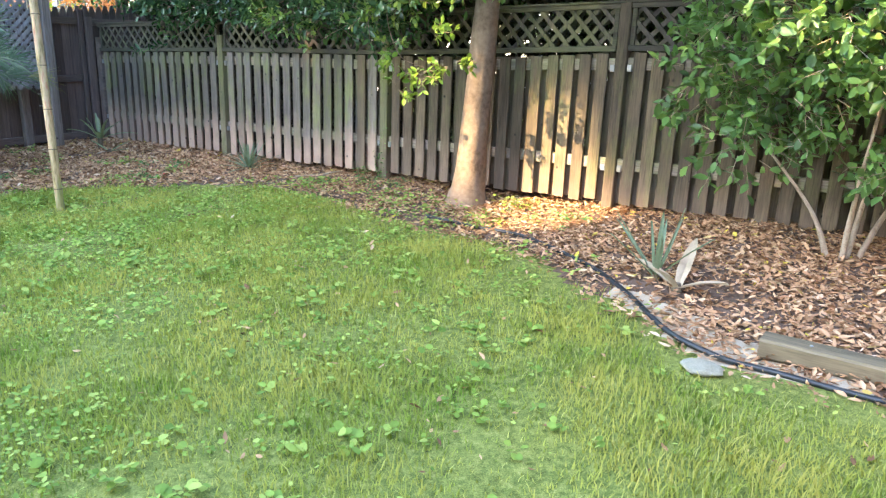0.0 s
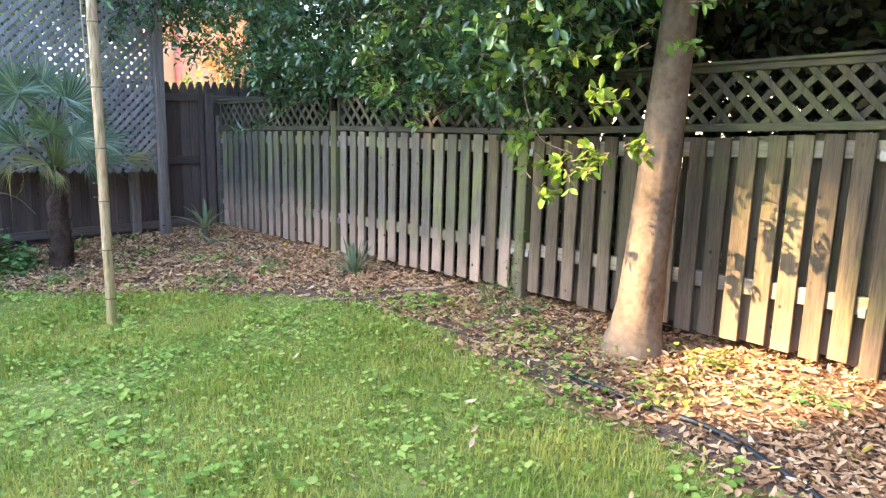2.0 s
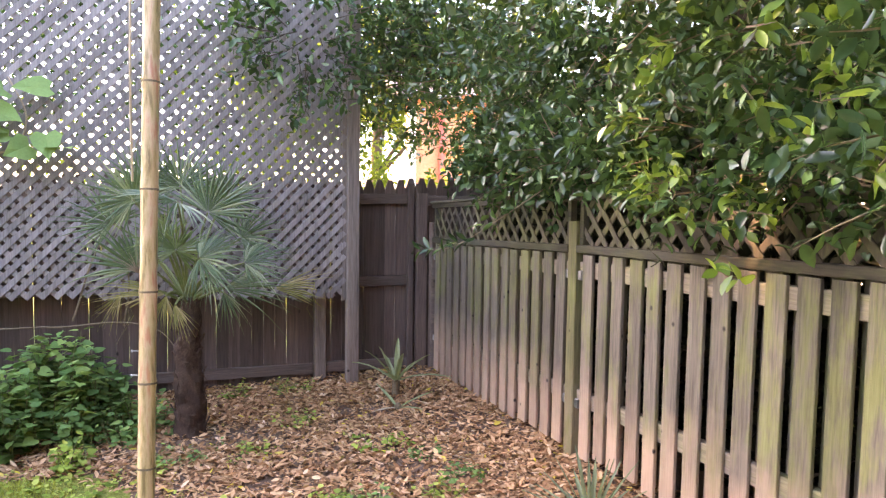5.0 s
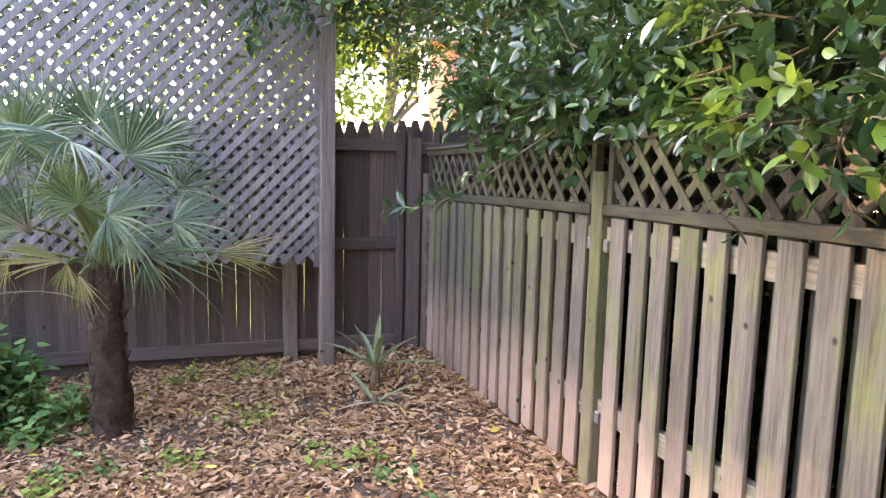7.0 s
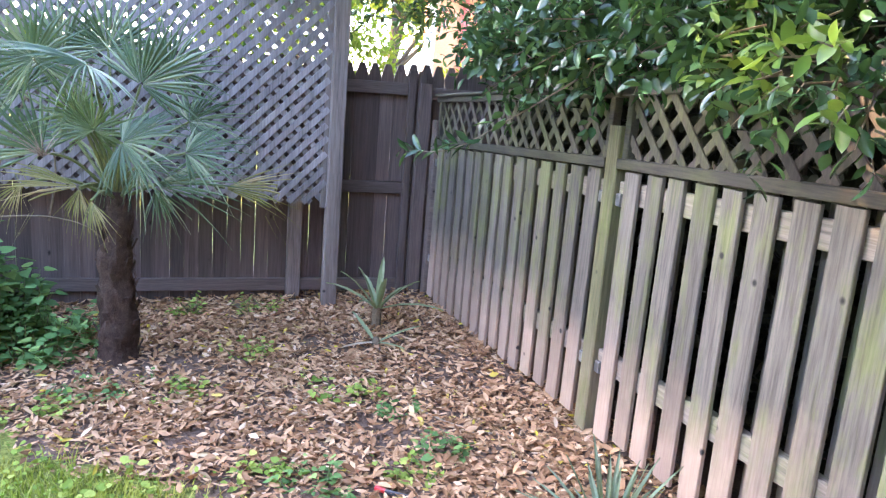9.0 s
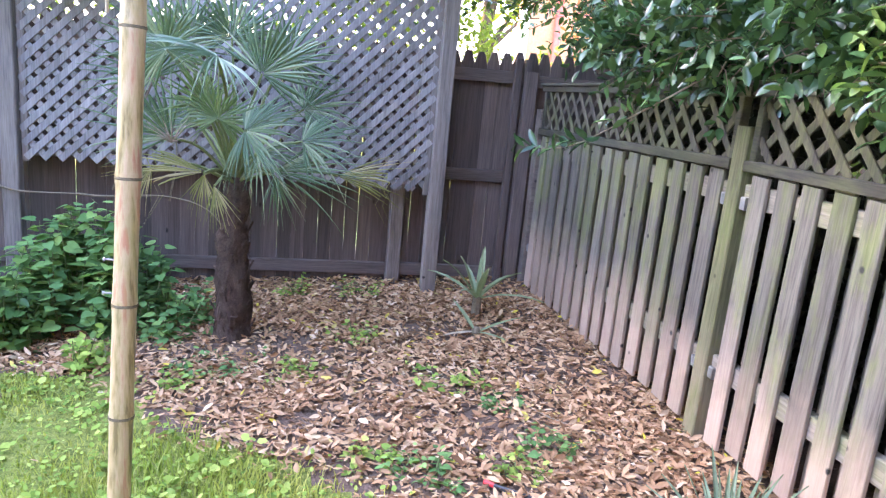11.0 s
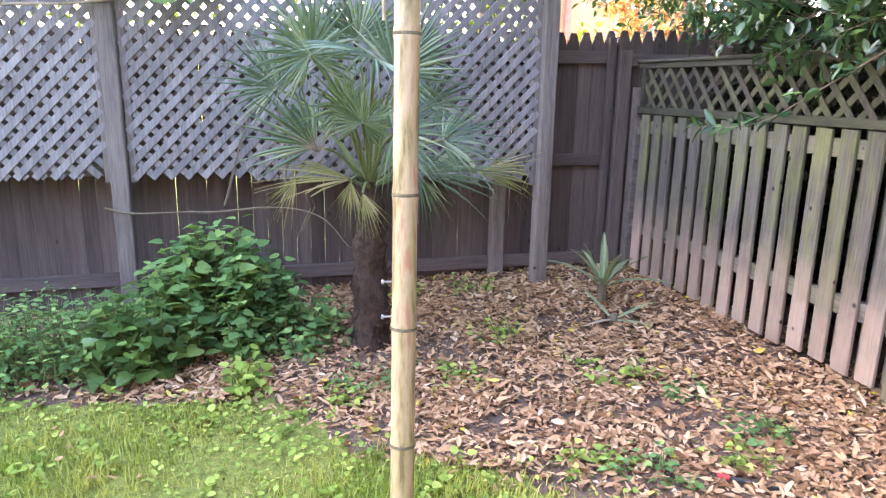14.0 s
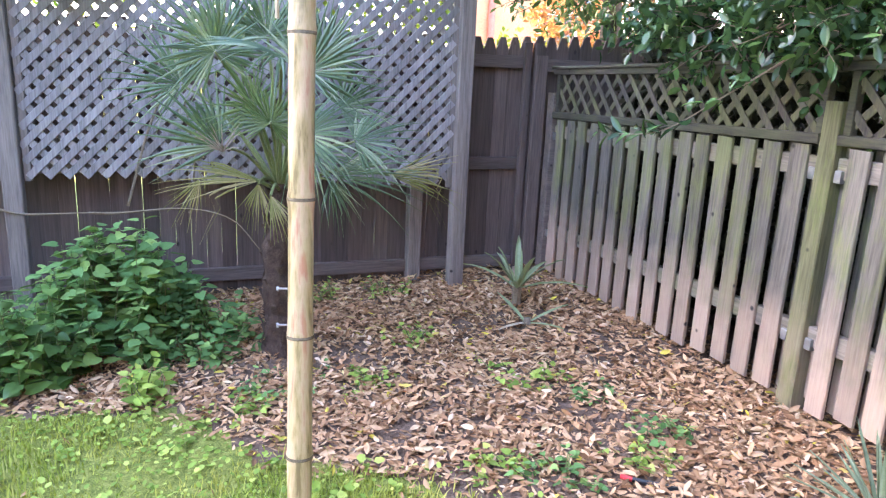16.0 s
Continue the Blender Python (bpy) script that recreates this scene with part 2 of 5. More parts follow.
M_AGAVE = leaf_mat("grey_green_swords", [(0.0, (0.13, 0.18, 0.11)), (1.0, (0.32, 0.37, 0.24))], 0.5, 0.15)
M_BROAD = leaf_mat("broad_climber_leaves", [(0.0, (0.12, 0.23, 0.08)), (1.0, (0.22, 0.36, 0.12))], 0.45, 0.25)
M_STRAP = leaf_mat("strappy_green_leaves", [(0.0, (0.17, 0.22, 0.10)), (1.0, (0.38, 0.43, 0.24))], 0.42, 0.2)
M_DRYLEAF = leaf_mat("bleached_leaf", [(0.0, (0.42, 0.33, 0.22)), (1.0, (0.62, 0.53, 0.38))], 0.6, 0.2, (0.7, 0.6, 0.4))


# ---- builders ----
def mesh_of(name, bm, mat, smooth=False):
    me = bpy.data.meshes.new(name)
    bm.normal_update()
    bm.to_mesh(me)
    bm.free()
    for m in (mat if isinstance(mat, (list, tuple)) else [mat]):
        me.materials.append(m)
    if smooth:
        for p in me.polygons:
            p.use_smooth = True
    return me


def part(name, bm, mat, parent=None, label="", smooth=False):
    """One mesh object out of a bmesh, under its thing or part."""
    ob = new(name, bm if isinstance(bm, bpy.types.Mesh) else mesh_of(name, bm, mat, smooth))
    ob.parent = parent
    return tagged(ob, label)


def thing(name, label, category, at=(0, 0, 0), group="", kind=""):
    ob = new(name)
    ob.location = at
    ob.empty_display_size = 0.1
    return tagged(ob, label, category, group, kind)


def beam(p0, p1, w, h, bm=None, up=(0, 0, 1), edge=0.004):
    """A bar from p0 to p1, w across and h along `up`, its edges rounded off."""
    own = bm or bmesh.new()
    p0, p1 = Vector(p0), Vector(p1)
    d = (p1 - p0).normalized()
    u = Vector(up)
    s = d.cross(u).normalized()
    u = s.cross(d).normalized()
    ring = []
    e = min(edge, w * 0.3, h * 0.3)
    prof = [(-w / 2 + e, -h / 2), (w / 2 - e, -h / 2), (w / 2, -h / 2 + e), (w / 2, h / 2 - e), (w / 2 - e, h / 2), (-w / 2 + e, h / 2), (-w / 2, h / 2 - e), (-w / 2, -h / 2 + e)]
    for p in (p0, p1):
        ring.append([own.verts.new(p + s * a + u * b) for a, b in prof])
    n = len(prof)
    for i in range(n):
        own.faces.new((ring[0][i], ring[0][(i + 1) % n], ring[1][(i + 1) % n], ring[1][i]))
    own.faces.new(ring[0][::-1])
    own.faces.new(ring[1])
    return own


def tube(points, radii, sides=8, bm=None, wob=0.0):
    """A round stem along points."""
    own = bm or bmesh.new()
    pts = [Vector(p) for p in points]
    rings = []
    for i, p in enumerate(pts):
        d = (pts[min(i + 1, len(pts) - 1)] - pts[max(i - 1, 0)]).normalized()
        a = d.cross(Vector((0.31, 0.95, 0.1))).normalized()
        b = d.cross(a)
        r = radii[i] if hasattr(radii, "__len__") else radii
        rings.append([own.verts.new(p + (a * math.cos(k * 2 * math.pi / sides) + b * math.sin(k * 2 * math.pi / sides)) * r * (1 + wob * noise.noise((p.x * 7 + k, p.y * 7, p.z * 5)))) for k in range(sides)])
    for r0, r1 in zip(rings, rings[1:]):
        for k in range(sides):
            own.faces.new((r0[k], r0[(k + 1) % sides], r1[(k + 1) % sides], r1[k]))
    own.faces.new(rings[0][::-1])
    own.faces.new(rings[-1])
    return own


def curve_points(ctrl, n=12):
    """A smooth line through a few control points."""
    c = [Vector(p) for p in ctrl]
    c = [c[0] * 2 - c[1]] + c + [c[-1] * 2 - c[-2]]
    out = []
    for i in range(1, len(c) - 2):
        for k in range(n):
            t = k / n
            p0, p1, p2, p3 = c[i - 1:i + 3]
            out.append(0.5 * (2 * p1 + (p2 - p0) * t + (2 * p0 - 5 * p1 + 4 * p2 - p3) * t * t + (3 * p1 - p0 - 3 * p2 + p3) * t ** 3))
    out.append(c[-2])
    return out


def many(name, tmpl_v, tmpl_f, mats, mat, parent=None):
    """Many small pieces as one mesh: a template placed by an array of 3x4 transforms."""
    tv, tf = np.asarray(tmpl_v, float), np.asarray(tmpl_f, int)
    n, k = len(mats), len(tv)
    v = np.einsum("nij,kj->nki", mats[:, :, :3], tv) + mats[:, None, :, 3]
    f = tf[None] + (np.arange(n) * k)[:, None, None]
    me = bpy.data.meshes.new(name)
    m = tf.shape[1]
    me.vertices.add(n * k)
    me.vertices.foreach_set("co", v.reshape(-1))
    nf = n * len(tf)
    me.loops.add(nf * m)
    me.loops.foreach_set("vertex_index", f.reshape(-1).astype(np.int32))
    me.polygons.add(nf)
    me.polygons.foreach_set("loop_start", np.arange(0, nf * m, m, dtype=np.int32))
    me.materials.append(mat)
    me.update(calc_edges=True)
    me.validate()
    ob = new(name, me)
    ob.parent = parent
    return tagged(ob, kind="stuff")


# leaf outlines: length 1 along y, width 1 across x, folded along the midrib
OVAL_V = [(0, 0, 0), (0.36, 0.25, 0.07), (0.5, 0.55, 0.07), (0.3, 0.82, 0.02), (0, 1, -0.08), (-0.3, 0.82, 0.02), (-0.5, 0.55, 0.07), (-0.36, 0.25, 0.07), (0, 0.33, 0), (0, 0.68, -0.02)]
OVAL_F = [(0, 1, 8), (1, 2, 8), (2, 9, 8), (2, 3, 9), (3, 4, 9), (4, 5, 9), (5, 6, 9), (6, 8, 9), (6, 7, 8), (7, 0, 8)]
HEART_V = [(0, 0, 0), (0.3, -0.1, 0.05), (0.52, 0.15, 0.07), (0.42, 0.5, 0.03), (0.18, 0.8, -0.02), (0, 1, -0.12), (-0.18, 0.8, -0.02), (-0.42, 0.5, 0.03), (-0.52, 0.15, 0.07), (-0.3, -0.1, 0.05), (0, 0.45, -0.02)]
HEART_F = [(0, 1, 10), (1, 2, 10), (2, 3, 10), (3, 4, 10), (4, 5, 10), (5, 6, 10), (6, 7, 10), (7, 8, 10), (8, 9, 10), (9, 0, 10)]
ROUND_V = [(0, 0, 0), (0.5, 0.3, 0.08), (0.36, 0.8, 0.02), (0, 1, -0.05), (-0.36, 0.8, 0.02), (-0.5, 0.3, 0.08)]
ROUND_F = [(0, 1, 2), (0, 2, 3), (0, 3, 4), (0, 4, 5)]
PLAIN_V = [(0, 0, 0), (0.5, 0.45, 0.08), (0, 1, -0.05), (-0.5, 0.45, 0.08)]
PLAIN_F = [(0, 1, 2), (0, 2, 3)]
CURL_V = [(0, 0, 0.0), (0.32, 0.2, 0.07), (0.5, 0.5, 0.1), (0.28, 0.82, 0.07), (0, 1, 0.08), (-0.28, 0.82, 0.09), (-0.5, 0.5, 0.12), (-0.32, 0.2, 0.06), (0, 0.5, 0.0)]
CURL_F = [(0, 1, 8), (1, 2, 8), (2, 3, 8), (3, 4, 8), (4, 5, 8), (5, 6, 8), (6, 7, 8), (7, 0, 8)]
BLADE_V = [(-0.5, 0, 0), (0.5, 0, 0), (0.35, 0.12, 0.55), (-0.35, 0.12, 0.55), (0, 0.42, 1.0)]
BLADE_F = [(0, 1, 2), (0, 2, 3), (3, 2, 4)]


def placed(pos, direction, normal, length, width):
    """Transforms that lay a leaf from pos along direction, its face towards normal."""
    y = direction / np.linalg.norm(direction, axis=1, keepdims=True)
    x = np.cross(y, normal)
    x /= np.linalg.norm(x, axis=1, keepdims=True) + 1e-9
    z = np.cross(x, y)
    m = np.zeros((len(pos), 3, 4))
    m[:, :, 0], m[:, :, 1], m[:, :, 2], m[:, :, 3] = x * width[:, None], y * length[:, None], z * length[:, None], pos
    return m


def sprays(starts, ways, n_leaf, reach, leaf, droop=0.1, wide=0.42):
    """Twigs with leaves along them: transforms of the leaves, and the lines of the twigs."""
    k = len(starts)
    ways = ways / np.linalg.norm(ways, axis=1, keepdims=True)
    reach = reach * rng.uniform(0.6, 1.25, k)
    s = np.linspace(0.3, 1, n_leaf)
    bend = np.array([0, 0, -1.0])
    axis = starts[:, None] + ways[:, None] * (reach[:, None] * s)[..., None] + bend * (droop * reach[:, None] * s ** 2)[..., None]
    axis += rng.normal(0, 0.012, axis.shape)
    along = ways[:, None] + bend * (2 * droop * s)[None, :, None]
    side = np.cross(along, rng.normal(0, 1, (k, 1, 3)))
    side /= np.linalg.norm(side, axis=2, keepdims=True) + 1e-9
    up = np.cross(side, along)
    turn = (np.arange(n_leaf) * 2.4)[None] + rng.uniform(0, 6.28, (k, 1))
    out = side * np.cos(turn)[..., None] + up * np.sin(turn)[..., None]
    d = along * rng.uniform(0.3, 0.9, (k, n_leaf, 1)) + out * 0.9 + rng.normal(0, 0.2, axis.shape)
    nrm = np.array([0, 0, 1.0]) * 0.9 + rng.normal(0, 0.55, axis.shape)
    p, d, nrm = axis.reshape(-1, 3), d.reshape(-1, 3), nrm.reshape(-1, 3)
    ln = leaf * rng.uniform(0.65, 1.2, len(p))
    lines = np.stack([starts, axis[:, n_leaf // 2], axis[:, -1]], 1)
    return placed(p, d, nrm, ln, ln * wide * rng.uniform(0.8, 1.15, len(p))), lines


def twig_mesh(name, lines, r, mat, parent):
    bm = bmesh.new()
    for a, b, c in lines:
        tube([a, b, c], [r, r * 0.7, r * 0.3], 3, bm)
    return tagged(part(name, bm, mat, parent), kind="stuff")


def in_ball(n, c, r, shell=0.0):
    """Random places in an ellipsoid; shell moves them outwards."""
    p = rng.normal(0, 1, (n, 3))
    p /= np.linalg.norm(p, axis=1, keepdims=True)
    return np.asarray(c) + p * np.asarray(r) * (rng.uniform(shell, 1, (n, 1)) ** 0.5)


# ---- ground: one sheet out to the horizon ----
def build_ground():
    fx = np.unique(np.concatenate([np.arange(-3.5, 6.6, 0.07), [-400, -120, -40, -15, -8, -5, 8, 12, 20, 45, 120, 400]]))
    fy = np.unique(np.concatenate([np.arange(-1.0, 10.4, 0.07), [-400, -120, -40, -15, -6, -5, -4, -3, -2, 12, 18, 40, 120, 400]]))
    gx, gy = np.meshgrid(fx, fy)
    gz = ground_z(gx, gy)
    near = (np.abs(gx - 1.5) < 5.5) & (np.abs(gy - 4.7) < 6)
    rough = np.array([noise.noise((a * 1.6, b * 1.6, 0.3)) * 0.014 + noise.noise((a * 7, b * 7, 1.7)) * 0.008 for a, b in zip(gx.ravel(), gy.ravel())]).reshape(gx.shape)
    gz = gz + np.where(near, rough, 0)
    ny, nx = gx.shape
    idx = np.arange(nx * ny).reshape(ny, nx)
    faces = np.stack([idx[:-1, :-1], idx[:-1, 1:], idx[1:, 1:], idx[1:, :-1]], -1).reshape(-1, 4)
    me = bpy.data.meshes.new("ground")
    me.from_pydata(np.stack([gx, gy, gz], -1).reshape(-1, 3).tolist(), [], faces.tolist())
    for m in (M_TURF, M_SOIL, M_FARGROUND, M_SAND):
        me.materials.append(m)
    cx, cy = gx.ravel()[faces].mean(1), gy.ravel()[faces].mean(1)
    d = bed(cx, cy) + np.array([noise.noise((a * 2.2, b * 2.2, 5)) * 0.16 for a, b in zip(cx, cy)])
    kind = np.where(d > 0, 1, 0)
    kind = np.where((cx > 7) | (cy > 10.5) | (cx < -15) | ((cy < -1) & (cx > 5.8)) | (cy < -15), 2, kind)
    kind = np.where((np.abs(d - 0.1) < 0.11) & (cy < 1.5) & (cy > 0.2), 3, kind)
    me.polygons.foreach_set("material_index", kind.astype(np.int32))
    me.polygons.foreach_set("use_smooth", np.ones(len(faces), bool))
    me.update()
    return tagged(new("ground", me), "lawn and leaf-strewn bed on gently sloping soil", "ground", kind="structure")


build_ground()


# ---- the board-on-board fence with its lattice strip ----
TOP_Y, TOP_Z = (0, 2.2, 3.1, 4.5, 6.7, 9.2), (1.38, 1.32, 1.24, 1.185, 1.115, 1.005)
CAP_Z = lambda y: float(np.interp(y, (-2, 0, 2.2, 3.2, 7, 9.2), (1.85, 1.75, 1.66, 1.61, 1.425, 1.335)))
PICK_Z = lambda y: float(np.interp(y, TOP_Y, TOP_Z)) + (0.027 * max(0, -y))
FOOT_Z = lambda y: float(np.interp(y, (-2, 1.4, 3, 4.6, 6.2, 6.7, 8.1, 9.2), (0.3, 0.22, 0.15, 0.105, 0.045, 0.025, -0.045, -0.07)))
POSTS_Y = (-4.7, -2.25, 0.0, 2.25, 4.5, 6.8, 9.17)


def picket_mesh(name, w, t, mat, ear=0.0):
    """A board one metre high, its foot at the origin; ear cuts its top corners."""
    bm = bmesh.new()
    prof = [(-w / 2, 0), (w / 2, 0), (w / 2, 1 - ear), (w / 2 - min(ear, w * 0.32), 1), (-w / 2 + min(ear, w * 0.32), 1), (-w / 2, 1 - ear)] if ear else [(-w / 2, 0), (w / 2, 0), (w / 2, 1), (-w / 2, 1)]
    f0 = [bm.verts.new((a, -t / 2, b)) for a, b in prof]
    f1 = [bm.verts.new((a, t / 2, b)) for a, b in prof]
    n = len(prof)
    bm.faces.new(f0)
    bm.faces.new(f1[::-1])
    for i in range(n):
        bm.faces.new((f0[i], f1[i], f1[(i + 1) % n], f0[(i + 1) % n]))
    bmesh.ops.recalc_face_normals(bm, faces=bm.faces[:])
    bmesh.ops.bevel(bm, geom=[e for e in bm.edges if abs(e.verts[0].co.z - e.verts[1].co.z) > 0.5], offset=0.003, segments=1, affect="EDGES")
    return mesh_of(name, bm, mat)


def slat_run(a0, a1, lo, hi, pitch, sign):
    """Diagonals at 45 degrees clipped between two lines over a stretch a0..a1: pairs of ends."""
    out = []
    h = max(hi(a0), hi(a1)) - min(lo(a0), lo(a1))
    c = a0 - h - 0.02
    base = min(lo(a0), lo(a1))
    while c < a1 + h:
        s = np.linspace(0, h * 1.02, 120)
        a = c + sign * s if sign > 0 else c - s
        z = base + s
        ok = [i for i in range(120) if a0 <= a[i] <= a1 and lo(a[i]) <= z[i] <= hi(a[i])]
        if len(ok) > 6:
            out.append(((a[ok[0]], z[ok[0]]), (a[ok[-1]], z[ok[-1]])))
        c += pitch
    return out


def build_side_fence():
    fence = thing("wall_fence_side", "weathered board-on-board wooden fence with a lattice strip on top", "fence", kind="structure")
    front = picket_mesh("picket", 0.096, 0.018, M_PICKET)
    # near-panel copy: less green, with shade put into its colour
    dry = picket_mesh("picket", 0.096, 0.018, M_PICKET_SHADE)
    for i, y in enumerate(POSTS_Y):
        top = PICK_Z(y) + (0.17 if i != 3 else 0.42)
        b = beam((FENCE_X + 0.026, y, FOOT_Z(y) - 0.25), (FENCE_X + 0.026, y, top), 0.086, 0.086, up=(1, 0, 0), edge=0.006)
        # near posts take the shade-darkened colour too
        part("post", b, (M_PICKET_SHADE, M_POST, M_BACKRAIL)[(i > 3) + (i > 5)], fence, "square post green with algae" if i in (4, 5) else "")
    for ya, yb in zip(POSTS_Y, POSTS_Y[1:]):
        a, b = ya + 0.047, yb - 0.047
        n = round((yb - ya) / 0.144)
        step = (yb - ya) / n
        for k in range(2 * n - 1):
            y = ya + step * (k + 1) / 2
            behind = k % 2 == 0
            lo, hi = FOOT_Z(y) + rng.uniform(-0.012, 0.02), PICK_Z(y) - 0.004 + rng.uniform(-0.006, 0.0)
            # about y 4.6 the boards change to the shade-darkened copy
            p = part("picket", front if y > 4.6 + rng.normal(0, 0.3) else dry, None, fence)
            p.matrix_basis = Matrix.Translation((FENCE_X + (0.060 if behind else 0.0), y + rng.normal(0, 0.004), lo)) @ Euler((rng.normal(0, 0.003), 0, radians(90) + rng.normal(0, 0.02))).to_matrix().to_4x4() @ Matrix.Diagonal((rng.uniform(0.96, 1.03), 1, hi - lo, 1))
        for f in (0.30, PICK_Z(ya) - FOOT_Z(ya) - 0.09):
            za, zb = FOOT_Z(a) + f, FOOT_Z(b) + f if f < 0.5 else PICK_Z(b) - 0.09
            if f > 0.5:
                za = PICK_Z(a) - 0.09
            part("rail", beam((FENCE_X + 0.030, a, za), (FENCE_X + 0.030, b, zb), 0.040, 0.086), M_RAIL, fence)
            for yy, zz, sg in ((a, za, 1), (b, zb, -1)):
                part("hanger", beam((FENCE_X + 0.02, yy + 0.003 * sg, zz - 0.03), (FENCE_X + 0.02, yy + 0.035 * sg, zz - 0.03), 0.05, 0.05), M_METAL, fence, "galvanised rail hanger")
        # lattice strip with its frame
        part("trim", beam((FENCE_X + 0.012, a, PICK_Z(a) + 0.022), (FENCE_X + 0.012, b, PICK_Z(b) + 0.022), 0.062, 0.042), M_TRIM, fence)
        part("trim", beam((FENCE_X + 0.018, a - 0.04, CAP_Z(a) - 0.022), (FENCE_X + 0.018, b + 0.04, CAP_Z(b) - 0.022), 0.05, 0.036), M_TRIM, fence)
        part("cap", beam((FENCE_X + 0.018, a - 0.045, CAP_Z(a) + 0.006), (FENCE_X + 0.018, b + 0.045, CAP_Z(b) + 0.006), 0.085, 0.018), M_TRIM, fence)
        for yy in (a + 0.02, b - 0.02):
            part("trim", beam((FENCE_X + 0.018, yy, PICK_Z(yy) + 0.04), (FENCE_X + 0.018, yy, CAP_Z(yy) - 0.04), 0.036, 0.04, up=(1, 0, 0)), M_TRIM, fence)
        for sign, dx in ((1, 0.008), (-1, 0.018)):
            for (y0, z0), (y1, z1) in slat_run(a + 0.03, b - 0.03, lambda y: PICK_Z(y) + 0.035, lambda y: CAP_Z(y) - 0.035, 0.135, sign):
                part("slat", beam((FENCE_X + dx + 0.004, y0, z0), (FENCE_X + dx + 0.004, y1, z1), 0.034, 0.008, up=(1, 0, 0), edge=0.002), M_SLAT, fence)
    return fence


# ---- the dark dog-eared fence along the back, and the tall lattice screen before it ----
BACK_TOP = lambda x: float(np.interp(x, (-3, 5, 8), (1.50, 1.525, 1.63)))


def ragged_board(w=0.0905, t=0.016):
    """A dog-eared board one metre high whose long edges waver by a millimetre."""
    bm = bmesh.new()
    zs = [*np.linspace(0, 0.95, 15), 1.0]
    rows = []
    for z in zs:
        l, r = (-w / 2 + rng.uniform(-0.0013, 0.0016), w / 2 + rng.uniform(-0.0016, 0.0013)) if z < 0.97 else (-w * 0.2, w * 0.2)
        rows.append([bm.verts.new(c) for c in ((l, -t / 2, z), (r, -t / 2, z), (r, t / 2, z), (l, t / 2, z))])
    for a, b in zip(rows, rows[1:]):
        for k in range(4):
            bm.faces.new((a[k], a[(k + 1) % 4], b[(k + 1) % 4], b[k]))
    bm.faces.new(rows[0][::-1])
    bm.faces.new(rows[-1])
    return mesh_of("board", bm, M_BACK)


def build_back_fence():
    fence = thing("wall_fence_back", "dark brown dog-eared wooden privacy fence", "fence", kind="structure")
    boards = [ragged_board() for _ in range(7)]
    x = -3.2
    while x < 9.0:
        lo = float(ground_z(x, BACK_Y)) - 0.05
        hi = BACK_TOP(x) + rng.uniform(-0.012, 0.012)
        p = part("board", boards[int(rng.integers(7))], None, fence)
        p.matrix_basis = Matrix.Translation((x, BACK_Y + 0.03 + rng.uniform(-0.003, 0.003), lo)) @ Euler((rng.normal(0, 0.003), rng.normal(0, 0.0008), rng.normal(0, 0.015))).to_matrix().to_4x4() @ Matrix.Diagonal((1, 1, hi - lo, 1))
        x += 0.0905 + rng.uniform(-0.0004, 0.003)
    for z, h, d in ((-0.035, 0.085, 0.0), (0.675, 0.085, 0.0), (1.36, 0.085, 0.0)):
        for xa, xb in ((-3.2, -1.4), (-1.38, 1.0), (1.02, 2.6), (2.62, 4.58), (4.68, 5.46), (5.5, 9.0)):
            dz = rng.uniform(-0.008, 0.008)
            part("rail", beam((xa, BACK_Y, z + dz), (xb, BACK_Y, z + dz + rng.uniform(-0.012, 0.012)), 0.042, h), M_BACKRAIL, fence)
    for x in (4.63, 5.5):
        part("post", beam((x, BACK_Y - 0.03, -0.3), (x, BACK_Y - 0.03, 0.62 if x == 4.63 else 1.42), 0.092, 0.092, up=(0, 1, 0), edge=0.006), M_SCREENPOST if x == 4.63 else M_BACK, fence)
    for x in (5.40, 5.47):
        part("trim", beam((x, BACK_Y - 0.05, -0.15), (x, BACK_Y - 0.05, 1.5), 0.05, 0.04, up=(0, 1, 0)), M_BACK, fence)
    return fence


SCREEN_TOP = 2.95
SCREEN_FOOT = lambda x: float(np.interp(x, (-2, 2.2, 3.4, 4.8), (0.68, 0.65, 0.63, 0.575)))


def build_screen():
    screen = thing("lattice_screen", "tall grey weathered privacy lattice on square posts", "lattice screen", kind="structure")
    posts = (-1.5, 1.01, 2.287, 4.835)
    for x in posts:
        g = float(ground_z(x, SCREEN_Y))
        part("post", beam((x, SCREEN_Y - 0.005, g - 0.15), (x, SCREEN_Y - 0.005, SCREEN_TOP + 0.05), 0.095, 0.095, up=(0, 1, 0), edge=0.007), M_SCREENPOST, screen)
    for xa, xb in zip(posts, posts[1:]):
        a, b = xa + 0.05, xb - 0.05
        for x in (a + 0.022, b - 0.012):
            part("trim", beam((x, SCREEN_Y + 0.012, SCREEN_FOOT(x) - 0.01), (x, SCREEN_Y + 0.012, SCREEN_TOP), 0.04, 0.03, up=(0, 1, 0)), M_SCREENPOST, screen)
        part("trim", beam((a, SCREEN_Y + 0.012, SCREEN_TOP), (b, SCREEN_Y + 0.012, SCREEN_TOP), 0.04, 0.05), M_SCREENPOST, screen)
        for sign, dy in ((1, 0.0), (-1, 0.009)):
            for (x0, z0), (x1, z1) in slat_run(a, b, SCREEN_FOOT, lambda x: SCREEN_TOP, 0.0935, sign):
                part("slat", beam((x0, SCREEN_Y + dy, z0), (x1, SCREEN_Y + dy, z1), 0.040, 0.008, up=(0, 1, 0), edge=0.002), M_SCREEN, screen)
    return screen


